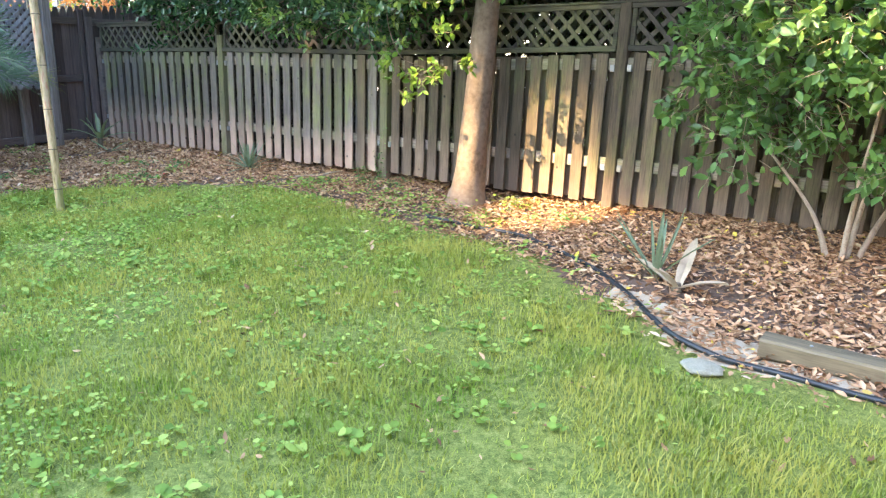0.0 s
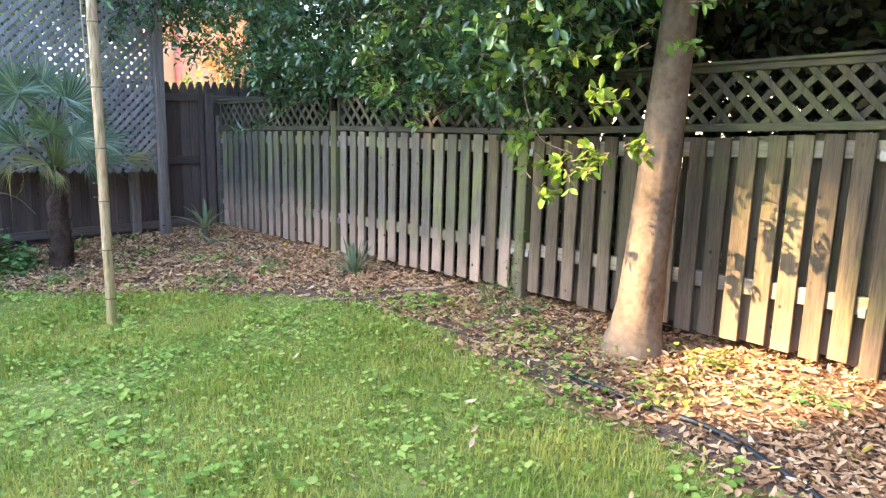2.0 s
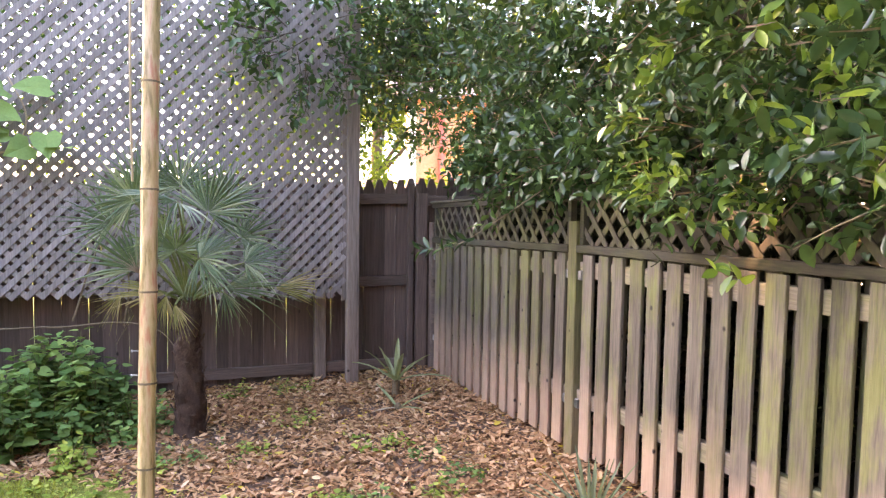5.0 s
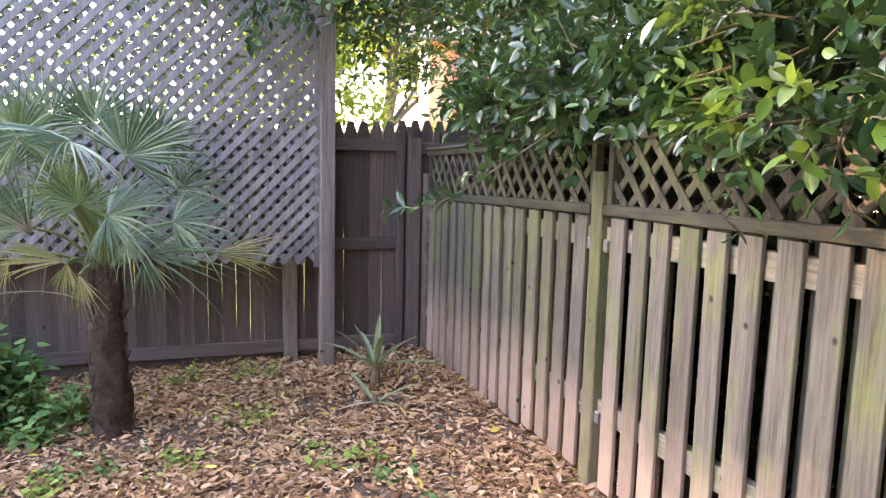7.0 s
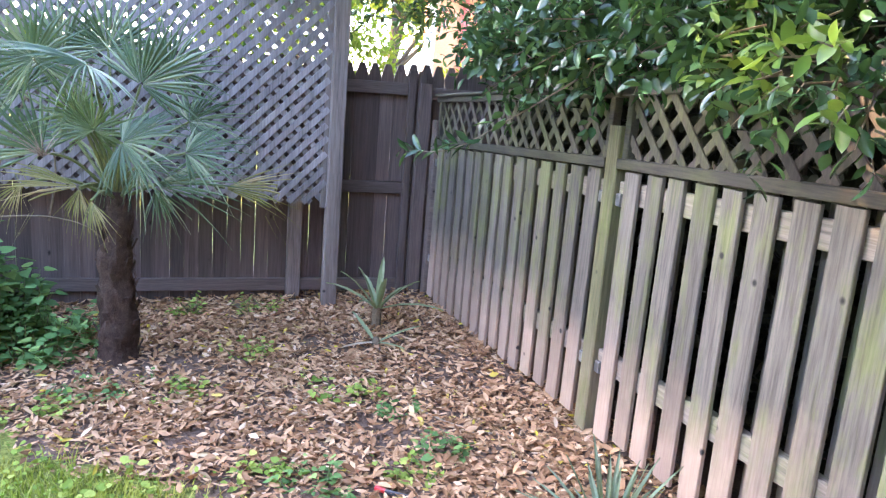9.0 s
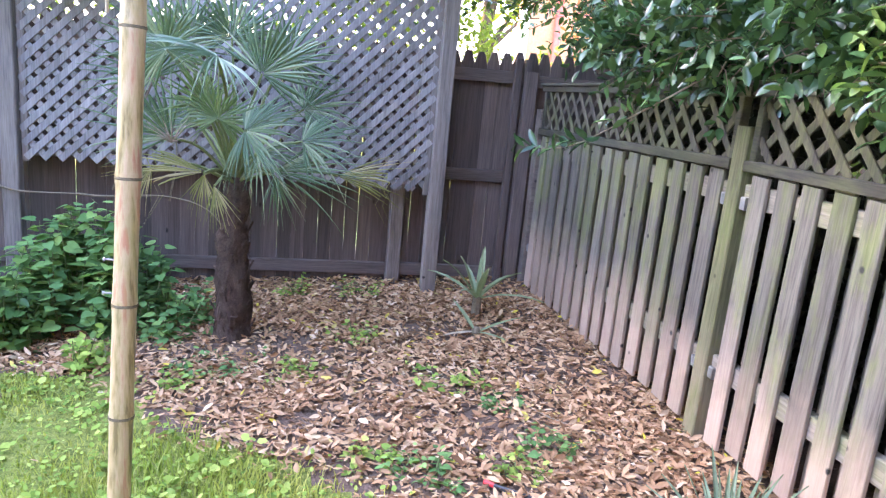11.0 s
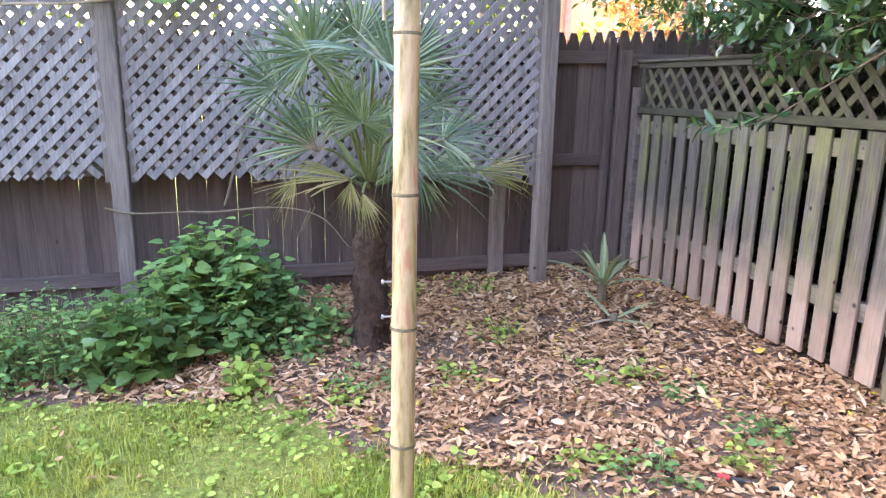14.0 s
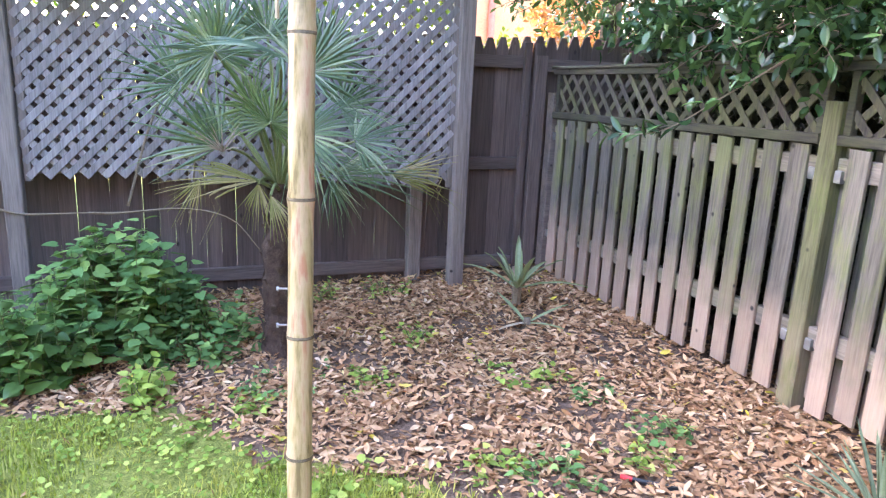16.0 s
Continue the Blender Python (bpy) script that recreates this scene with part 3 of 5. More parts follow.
M_METAL, _nt, _b = nodes_of("galvanised_steel")
_b.inputs["Base Color"].default_value, _b.inputs["Metallic"].default_value, _b.inputs["Roughness"].default_value = (0.34, 0.34, 0.33, 1), 0.9, 0.55
build_side_fence()
build_back_fence()
build_screen()


# ---- the tree by the fence, with its evergreen crown ----
def crown_sprays(balls, count, n_leaf, reach, leaf, down=0.02, wide=0.42, out_of=None):
    mats, lines = [], []
    for (c, r), n in zip(balls, count):
        s = in_ball(n, c, r, 0.25)
        away = (s - np.asarray(out_of if out_of is not None else c)) + rng.normal(0, 0.35, s.shape) * np.asarray(r).mean() + np.array([0, 0, -down])
        away[:, 2] *= 0.6
        m, l = sprays(s, away, n_leaf, reach, leaf, 0.1, wide)
        mats.append(m)
        lines.append(l)
    return np.concatenate(mats), np.concatenate(lines)


def build_tree():
    at = Vector((5.25, 3.34, 0.02))
    tree = thing("tree", "broadleaf evergreen tree with a smooth grey-brown trunk by the fence", "tree", at)
    lean = Vector((0.026, -0.048, 1))
    zs = [-0.1, 0.0, 0.06, 0.15, 0.3, 0.55, 0.9, 1.3, 1.7, 2.1, 2.6, 3.2, 4.0]
    rs = [0.235, 0.21, 0.178, 0.147, 0.124, 0.114, 0.106, 0.1, 0.091, 0.086, 0.08, 0.07, 0.05]
    bm = tube([lean * z for z in zs], rs, 20, wob=0.16)
    part("trunk", bm, M_BARK, tree, smooth=True)
    limbs = [((2.5, 0.055), (0.4, 0.9, 2.9), (0.5, 1.9, 2.8), (0.45, 2.8, 2.5)),
             ((2.35, 0.045), (-0.2, 0.5, 2.7), (-0.35, 1.1, 2.6), (-0.3, 1.7, 2.25)),
             ((2.6, 0.055), (0.9, 0.2, 3.0), (1.2, 1.4, 2.95), (1.0, 2.9, 2.6)),
             ((2.3, 0.004), (-0.15, 0.55, 2.1), (-0.32, 0.62, 1.6), (-0.42, 0.42, 1.22), (-0.44, 0.15, 1.12)),
             ((2.6, 0.05), (-0.4, -0.5, 3.1), (-0.5, -1.0, 3.1), (-0.4, -1.6, 2.8)),
             ((2.8, 0.05), (0.4, 1.5, 3.4), (0.3, 3.2, 3.3), (0.3, 4.4, 2.8)),
             ((2.5, 0.045), (0.5, -0.8, 3.0), (0.4, -1.5, 2.8), (0.2, -2.2, 2.5))]
    for (z, r), *ctrl in limbs:
        pts = curve_points([lean * z] + [Vector(c) for c in ctrl], 6)
        part("limb", tube(pts, list(np.linspace(r, min(r * 0.6, 0.012), len(pts))), 7, wob=0.1), M_BARK, tree, smooth=True)
    o = np.array(at)
    inner = [((5.95, 6.3, 2.2), (0.7, 1.2, 0.5)), ((5.75, 5.2, 2.25), (0.75, 0.8, 0.6)), ((5.95, 7.6, 2.05), (0.5, 0.8, 0.45)),
             ((5.6, 5.6, 2.95), (1.0, 2.2, 0.4)), ((5.4, 3.3, 2.9), (1.0, 1.3, 0.4)), ((5.6, 4.3, 2.2), (0.5, 0.5, 0.4)),
             ((5.8, 8.3, 2.35), (0.6, 0.8, 0.4)), ((6.3, 5.0, 2.1), (0.5, 2.2, 0.7)), ((6.2, 3.4, 2.5), (0.7, 1.2, 0.5)), ((5.7, 1.7, 2.6), (0.7, 0.9, 0.4)),
             ((5.5, 6.6, 1.66), (0.22, 0.7, 0.2)), ((5.42, 5.6, 1.62), (0.22, 0.5, 0.22)), ((5.5, 7.3, 1.6), (0.22, 0.5, 0.16)), ((5.75, 8.1, 1.75), (0.3, 0.4, 0.2)), ((5.75, 4.6, 1.75), (0.35, 0.5, 0.2)),
             # balls below from z 2.85 up: unseen foliage added to shade the fence
             ((5.42, 5.0, 1.6), (0.2, 0.4, 0.22)), ((5.5, 4.3, 1.75), (0.2, 0.4, 0.2)), ((4.9, 4.3, 3.35), (1.2, 2.0, 0.4)), ((4.8, 1.5, 3.2), (1.4, 2.2, 0.4)), ((4.6, 3.5, 1.78), (0.25, 0.3, 0.16)), ((4.8, 3.9, 2.1), (0.35, 0.4, 0.22)), ((4.2, 1.9, 2.85), (0.9, 1.2, 0.25)), ((5.5, 2.0, 2.25), (0.4, 0.8, 0.22)), ((5.45, 3.9, 1.95), (0.3, 0.5, 0.2)), ((5.0, 4.0, 1.75), (0.3, 0.35, 0.28)), ((5.0, 3.65, 2.0), (0.3, 0.3, 0.25)), ((5.1, 4.35, 1.48), (0.2, 0.3, 0.14)), ((4.6, 5.4, 2.85), (0.7, 0.9, 0.22)), ((4.3, 3.2, 2.85), (0.6, 0.8, 0.2))]
    mats, lines = crown_sprays(inner, (330, 250, 220, 330, 170, 80, 170, 330, 190, 150, 140, 120, 150, 60, 60, 90, 50, 1100, 1300, 20, 50, 380, 130, 90, 95, 90, 40, 170, 190), 11, 0.22, 0.07, wide=0.46)
    mats[:, :, 3] -= o
    many("crown", OVAL_V, OVAL_F, mats, M_LAUREL, tree)
    twig_mesh("twig_growth", lines[::2] - o, 0.004, M_TWIG, tree)
    # young lime-green ends that hang before the fence
    tips = [((4.72, 3.68, 0.99), (0.03, 0.05, 0.03)), ((4.77, 3.48, 1.08), (0.05, 0.09, 0.04)), ((4.83, 3.25, 1.18), (0.05, 0.1, 0.04)), ((4.6, 3.25, 1.4), (0.08, 0.1, 0.06)), ((4.8, 3.84, 1.27), (0.06, 0.1, 0.08)), ((4.85, 3.1, 1.78), (0.14, 0.3, 0.14)), ((4.6, 3.55, 1.72), (0.2, 0.25, 0.12)), ((4.75, 3.9, 2.0), (0.35, 0.4, 0.25)),
            ((5.2, 5.35, 1.42), (0.12, 0.22, 0.09)), ((4.86, 4.67, 1.22), (0.03, 0.03, 0.03)), ((5.35, 5.7, 1.52), (0.15, 0.3, 0.1)), ((5.06, 4.52, 1.6), (0.15, 0.22, 0.16)), ((5.2, 3.0, 2.1), (0.4, 0.5, 0.2)), ((4.95, 4.9, 1.85), (0.2, 0.4, 0.2)), ((5.15, 4.1, 1.55), (0.15, 0.3, 0.15)), ((4.9, 3.85, 1.7), (0.25, 0.35, 0.25))]
    mats, lines = crown_sprays(tips, (4, 8, 8, 5, 6, 8, 6, 10, 10, 1, 7, 17, 10, 12, 12, 26), 9, 0.10, 0.06, down=0.0, wide=0.5)
    mats[:, :, 3] -= o
    tagged(many("young_growth", OVAL_V, OVAL_F, mats, M_LIME, tree), "bright lime-green young leaves")
    twig_mesh("twig_growth", lines - o, 0.004, M_TWIG, tree)
    # the low twig that reaches along the picket tops
    reach = np.array([(5.42, 6.9, 1.45), (5.2, 7.0, 1.28), (4.97, 7.08, 1.13), (4.83, 7.28, 1.1)])
    pts = curve_points([tuple(p) for p in reach], 8)
    part("twig_growth", tube([p - at for p in pts], list(np.linspace(0.0045, 0.0015, len(pts))), 5), M_TWIG, tree)
    p = np.array([tuple(q) for q in pts[4:]] * 2) + rng.normal(0, 0.01, (2 * len(pts[4:]), 3))
    d = rng.normal(0, 0.6, p.shape) + np.array([-0.2, 0.5, 0.1])
    m = placed(p - o, d, rng.normal(0, 0.5, p.shape) + np.array([-0.5, 0, 0.8]), rng.uniform(0.06, 0.095, len(p)), rng.uniform(0.026, 0.038, len(p)))
    many("leaves", OVAL_V, OVAL_F, m, M_LAUREL, tree)


def build_neighbour_trees():
    # dark evergreen behind the side fence
    at = np.array((6.75, 6.9, -0.05))
    t = thing("tree", "dark evergreen tree with a stout trunk behind the wooden fence", "tree", at)
    part("trunk", tube([(0, 0, -0.1), (0.02, 0, 0.6), (0, 0.05, 1.6), (0.05, 0.0, 3.0), (0.1, 0, 5.0)], [0.24, 0.2, 0.18, 0.16, 0.08], 14, wob=0.2), M_DARKBARK, t, smooth=True)
    for k in range(7):
        a, z = k * 2.2, 1.9 + 0.35 * k
        e = Vector((math.cos(a) * 1.6, math.sin(a) * 1.9, z + 0.5))
        part("limb", tube(curve_points([(0, 0, z - 0.3), tuple(e * 0.5 + Vector((0, 0, z * 0.5))), tuple(e)], 4), [0.07, 0.065, 0.06, 0.05, 0.045, 0.04, 0.03, 0.025, 0.015], 6), M_DARKBARK, t)
    balls = [((7.4, 6.2, 2.8), (1.0, 2.6, 1.2)), ((7.2, 8.6, 3.0), (1.3, 1.2, 1.0)), ((6.9, 4.6, 3.8), (1.6, 2.6, 0.9)), ((8.2, 4.5, 2.0), (1.0, 2.6, 1.6)), ((6.4, 8.6, 4.2), (2.4, 1.6, 0.9)), ((8.6, 1.5, 2.4), (1.0, 2.2, 1.6)), ((8.0, 7.8, 1.4), (0.6, 1.2, 1.2)), ((7.1, 2.6, 2.7), (0.6, 3.0, 1.1)), ((7.2, 6.4, 4.0), (1.2, 2.6, 0.9)), ((7.0, 0.2, 2.4), (0.6, 1.6, 1.0)), ((6.6, 1.6, 1.95), (0.35, 2.4, 0.45))]
    mats, lines = crown_sprays(balls, (700, 420, 600, 500, 450, 300, 160, 800, 500, 350, 400), 9, 0.4, 0.125, wide=0.5)
    mats[:, :, 3] -= at
    many("crown", OVAL_V, OVAL_F, mats, M_DEEP, t)
    twig_mesh("twig_growth", lines[::3] - at, 0.006, M_DARKBARK, t)
    # the tree that overhangs the back corner
    at = np.array((7.3, 11.4, -0.2))
    t = thing("tree", "small-leaved tree overhanging the back fence corner", "tree", at)
    part("trunk", tube([(0, 0, -0.1), (0.05, 0, 1.0), (-0.1, -0.2, 2.2), (-0.4, -0.4, 3.6)], [0.13, 0.11, 0.09, 0.05], 12, wob=0.2), M_DARKBARK, t, smooth=True)
    for e in ((-3.2, -1.0, 3.6), (-1.0, -1.4, 2.9), (-2.2, -1.5, 3.3), (0.6, -0.6, 3.0)):
        part("limb", tube(curve_points([(-0.2, -0.25, 2.6), (e[0] * 0.5, e[1] * 0.5, e[2] * 0.95 + 0.3), e], 4), list(np.linspace(0.04, 0.006, 9)), 6), M_DARKBARK, t)
    balls = [((5.9, 9.75, 2.25), (1.1, 0.45, 0.35)), ((4.9, 9.8, 2.75), (1.0, 0.5, 0.4)), ((3.6, 10.0, 3.0), (1.3, 0.5, 0.5)), ((6.6, 10.2, 2.1), (0.9, 0.5, 0.35)), ((4.8, 10.6, 3.7), (2.2, 1.0, 0.6)), ((4.9, 9.4, 2.35), (0.5, 0.3, 0.25)), ((1.6, 10.3, 3.0), (1.4, 0.6, 0.7)), ((5.4, 9.9, 2.95), (0.9, 0.4, 0.35)), ((5.0, 9.6, 2.75), (0.5, 0.3, 0.3)), ((6.4, 10.2, 2.9), (0.9, 0.5, 0.5)), ((4.45, 8.72, 2.55), (0.5, 0.16, 0.4)), ((5.25, 9.75, 2.5), (0.5, 0.3, 0.2)), ((3.4, 10.2, 2.6), (1.6, 0.6, 0.7)), ((3.9, 10.3, 2.3), (1.2, 0.4, 0.5)), ((6.0, 9.95, 1.85), (0.5, 0.2, 0.15))]
    mats, lines = crown_sprays(balls, (150, 130, 130, 110, 230, 50, 130, 200, 90, 180, 95, 70, 240, 130, 12), 9, 0.3, 0.088)
    mats[:, :, 3] -= at
    many("crown", OVAL_V, OVAL_F, mats, M_LAUREL, t)
    twig_mesh("twig_growth", lines[::2] - at, 0.005, M_DARKBARK, t)
    # sunlit shrubs and a salmon-leaved tree beyond the back fence
    for name, label, c, balls, n, mat in (
            ("shrub", "yellow-green sunlit shrub behind the back fence", (6.2, 13.0, 0), [((5.1, 13.0, 1.7), (0.95, 0.6, 0.9)), ((6.8, 13.2, 1.0), (1.6, 0.4, 0.5)), ((4.4, 13.3, 2.9), (1.2, 0.6, 1.0)), ((3.0, 13.2, 1.7), (2.0, 0.7, 1.3)), ((-0.8, 13.2, 1.6), (2.2, 0.7, 1.2))], (520, 320, 330, 330, 260), M_YELLOWLEAF),
            ("tree", "small salmon-leaved tree behind the back fence", (7.6, 13.4, 0), [((7.9, 13.2, 1.9), (0.4, 0.4, 0.3)), ((8.3, 13.4, 2.0), (0.7, 0.5, 0.45)), ((7.6, 13.3, 2.6), (0.25, 0.25, 0.2))], (110, 110, 26), M_REDLEAF)):
        c = np.array(c, float)
        s = thing(name, label, name, c)
        part("trunk", tube([(0, 0, -0.3), (0.05, 0.02, 0.6), (0.0, 0.1, 1.6)], [0.07, 0.055, 0.02], 8), M_TWIG, s)
        mats, lines = crown_sprays(balls, n, 8, 0.35, 0.10)
        mats[:, :, 3] -= c
        many("crown", OVAL_V, OVAL_F, mats, mat, s)
        twig_mesh("twig_growth", lines[::3] - c, 0.006, M_TWIG, s)


# sunlit spots, kept open as gaps in the added crowns: centre and radius
OPEN = (((5.55, 2.3, 0.2), 0.28), ((5.55, 2.6, 0.75), 0.24), ((5.3, 2.35, 0.1), 0.42), ((5.55, 2.65, 0.25), 0.36), ((5.25, 2.6, 0.05), 0.42), ((5.13, 3.38, 0.48), 0.25), ((5.15, 3.36, 1.15), 0.10),
        ((2.65, 1.55, 0.0), 0.13), ((2.25, 1.35, 0.0), 0.06), ((1.45, 1.0, 0), 0.14), ((2.7, 0.75, 0), 0.12))


def build_unseen_shade_trees():
    """Unseen tall trees, added some way off towards the sun to shade the yard."""
    flat = Vector((to_sun.x, to_sun.y, 0)).normalized()
    across = Vector((-flat.y, flat.x, 0))
    for dist, side in ((25.0, -5.2), (27.0, 0.4), (24.5, 5.8)):
        foot = Vector((2.6, 4.6, 0)) + flat * dist + across * side
        foot.z = float(ground_z(foot.x, foot.y))
        o = np.array(foot)
        rise = dist * to_sun.z / math.hypot(to_sun.x, to_sun.y)
        t = thing("tree", "unseen tall broadleaf tree added to shade the yard", "tree", foot, group="tall shade trees")
        part("trunk", tube([(0, 0, -0.1), (0.05, 0, rise * 0.3), (0.0, 0.1, rise * 0.6), (0.15, 0.0, rise), (0.2, 0, rise * 1.15)], [0.5, 0.4, 0.33, 0.2, 0.06], 14, wob=0.2), M_DARKBARK, t, smooth=True)
        p = np.concatenate([in_ball(8200, (foot.x, foot.y, rise), (3.6, 3.6, 4.0)), in_ball(2600, (foot.x - 0.6, foot.y, rise - 3.2), (3.2, 3.2, 2.4))])
        for k in range(8):
            e = Vector(p[k * 131]) - foot
            part("limb", tube(curve_points([(0.05, 0, rise * (0.5 + 0.05 * k)), tuple(e * 0.6 + Vector((0, 0, rise * 0.3))), tuple(e)], 4), list(np.linspace(0.14, 0.03, 9)), 6), M_DARKBARK, t)
        # cut gaps along the sun's direction so that the chosen spots stay lit
        keep = np.ones(len(p), bool)
        for c, r in OPEN:
            v = p - np.array(c)
            off = v - (v @ np.array(to_sun))[:, None] * np.array(to_sun)[None]
            keep &= np.linalg.norm(off, axis=1) > r + 0.13
        p = p[keep]
        ln = rng.uniform(0.35, 0.6, len(p))
        m = placed(p - o, rng.normal(0, 1, p.shape) + np.array([0, 0, -0.4]), rng.normal(0, 0.7, p.shape) + np.array(to_sun), ln, ln * 0.7)
        many("crown", PLAIN_V, PLAIN_F, m, M_DEEP, t)


def build_shade_backing():
    """Dense leaf backing added close behind the side fence, shade put into its colour."""
    h = thing("hedge", "dark leaf backing added behind the fence, coloured as in shade", "hedge", (6.35, 3.5, 0))
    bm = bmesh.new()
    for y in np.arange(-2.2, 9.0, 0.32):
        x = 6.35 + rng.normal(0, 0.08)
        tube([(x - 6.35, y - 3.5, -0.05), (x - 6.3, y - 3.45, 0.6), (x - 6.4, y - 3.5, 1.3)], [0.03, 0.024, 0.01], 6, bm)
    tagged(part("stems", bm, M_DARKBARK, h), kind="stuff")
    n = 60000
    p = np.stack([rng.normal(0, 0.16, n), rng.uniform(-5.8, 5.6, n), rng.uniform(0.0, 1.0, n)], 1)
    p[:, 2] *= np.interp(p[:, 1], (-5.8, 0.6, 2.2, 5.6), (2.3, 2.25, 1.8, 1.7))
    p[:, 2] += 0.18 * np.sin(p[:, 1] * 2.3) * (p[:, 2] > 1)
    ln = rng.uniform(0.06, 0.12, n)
    tagged(many("leaves", OVAL_V, OVAL_F, placed(p, rng.normal(0, 1, p.shape), rng.normal(0, 1, p.shape), ln, ln * 0.5), M_SHADE_BACKING, h), kind="stuff")


# ---- the windmill palm ----
def frond(palm, crown, hub, way, face, fan, spread, dry, hang):
    """A fan leaf: a stalk from the crown to hub, then pleated segments that spread from there."""
    crown, hub, way = Vector(crown), Vector(hub), Vector(way).normalized()
    mid = crown.lerp(hub, 0.55) + Vector((0, 0, 0.12 * (hub - crown).length))
    leaf = part("petiole", tube(curve_points([crown, mid, hub], 6), list(np.linspace(0.011, 0.006, 13)), 5), M_PETIOLE, palm)
    side = way.cross(Vector(face)).normalized()
    face = side.cross(way).normalized()
    bm = bmesh.new()
    n = max(12, int(spread / 3.9))
    half = radians(spread) / n
    for k in range(n):
        f = k / (n - 1) * 2 - 1
        a = radians(spread) * f + rng.normal(0, 0.02)
        r = fan * (1 - 0.22 * f * f) * rng.uniform(0.9, 1.06)
        u = way * math.cos(a) + side * math.sin(a)
        v = way * -math.sin(a) + side * math.cos(a)
        fall = hang * rng.uniform(0.3, 1.0) + (0.25 if rng.random() < 0.12 else 0.0)
        broken = rng.random() < (0.3 if dry else 0.08)
        cup = rng.normal(0, 0.02)
        prev = None
        for s, w in ((0.03, 0.9), (0.22, 0.95), (0.42, 0.85), (0.58, 0.46), (0.74, 0.26), (0.88, 0.13), (1.0, 0.02)):
            w = max(0.0007, min(math.tan(half) * r * min(s, 0.45) * w, 0.013))
            drop = fall * r * s ** 2.4 + (0.75 * r * max(0, s - 0.55) if broken else 0)
            c = hub + u * (r * s * (1 - 0.3 * (broken and s > 0.6))) + face * (0.07 * r * math.sin(s * 2.6) - (0.10 * abs(a) + cup) * s * r) + Vector((0, 0, -drop))
            ring = [bm.verts.new(c - v * w), bm.verts.new(c + face * w * 0.75), bm.verts.new(c + v * w)]
            if prev:
                bm.faces.new((prev[0], prev[1], ring[1], ring[0]))
                bm.faces.new((prev[1], prev[2], ring[2], ring[1]))
            prev = ring
    mats = {0: M_PALM, 1: M_PALMDRY, 2: M_PALMYOUNG}
    part("blade", bm, mats[dry], leaf, "yellowing ragged fan blade" if dry == 1 else "")


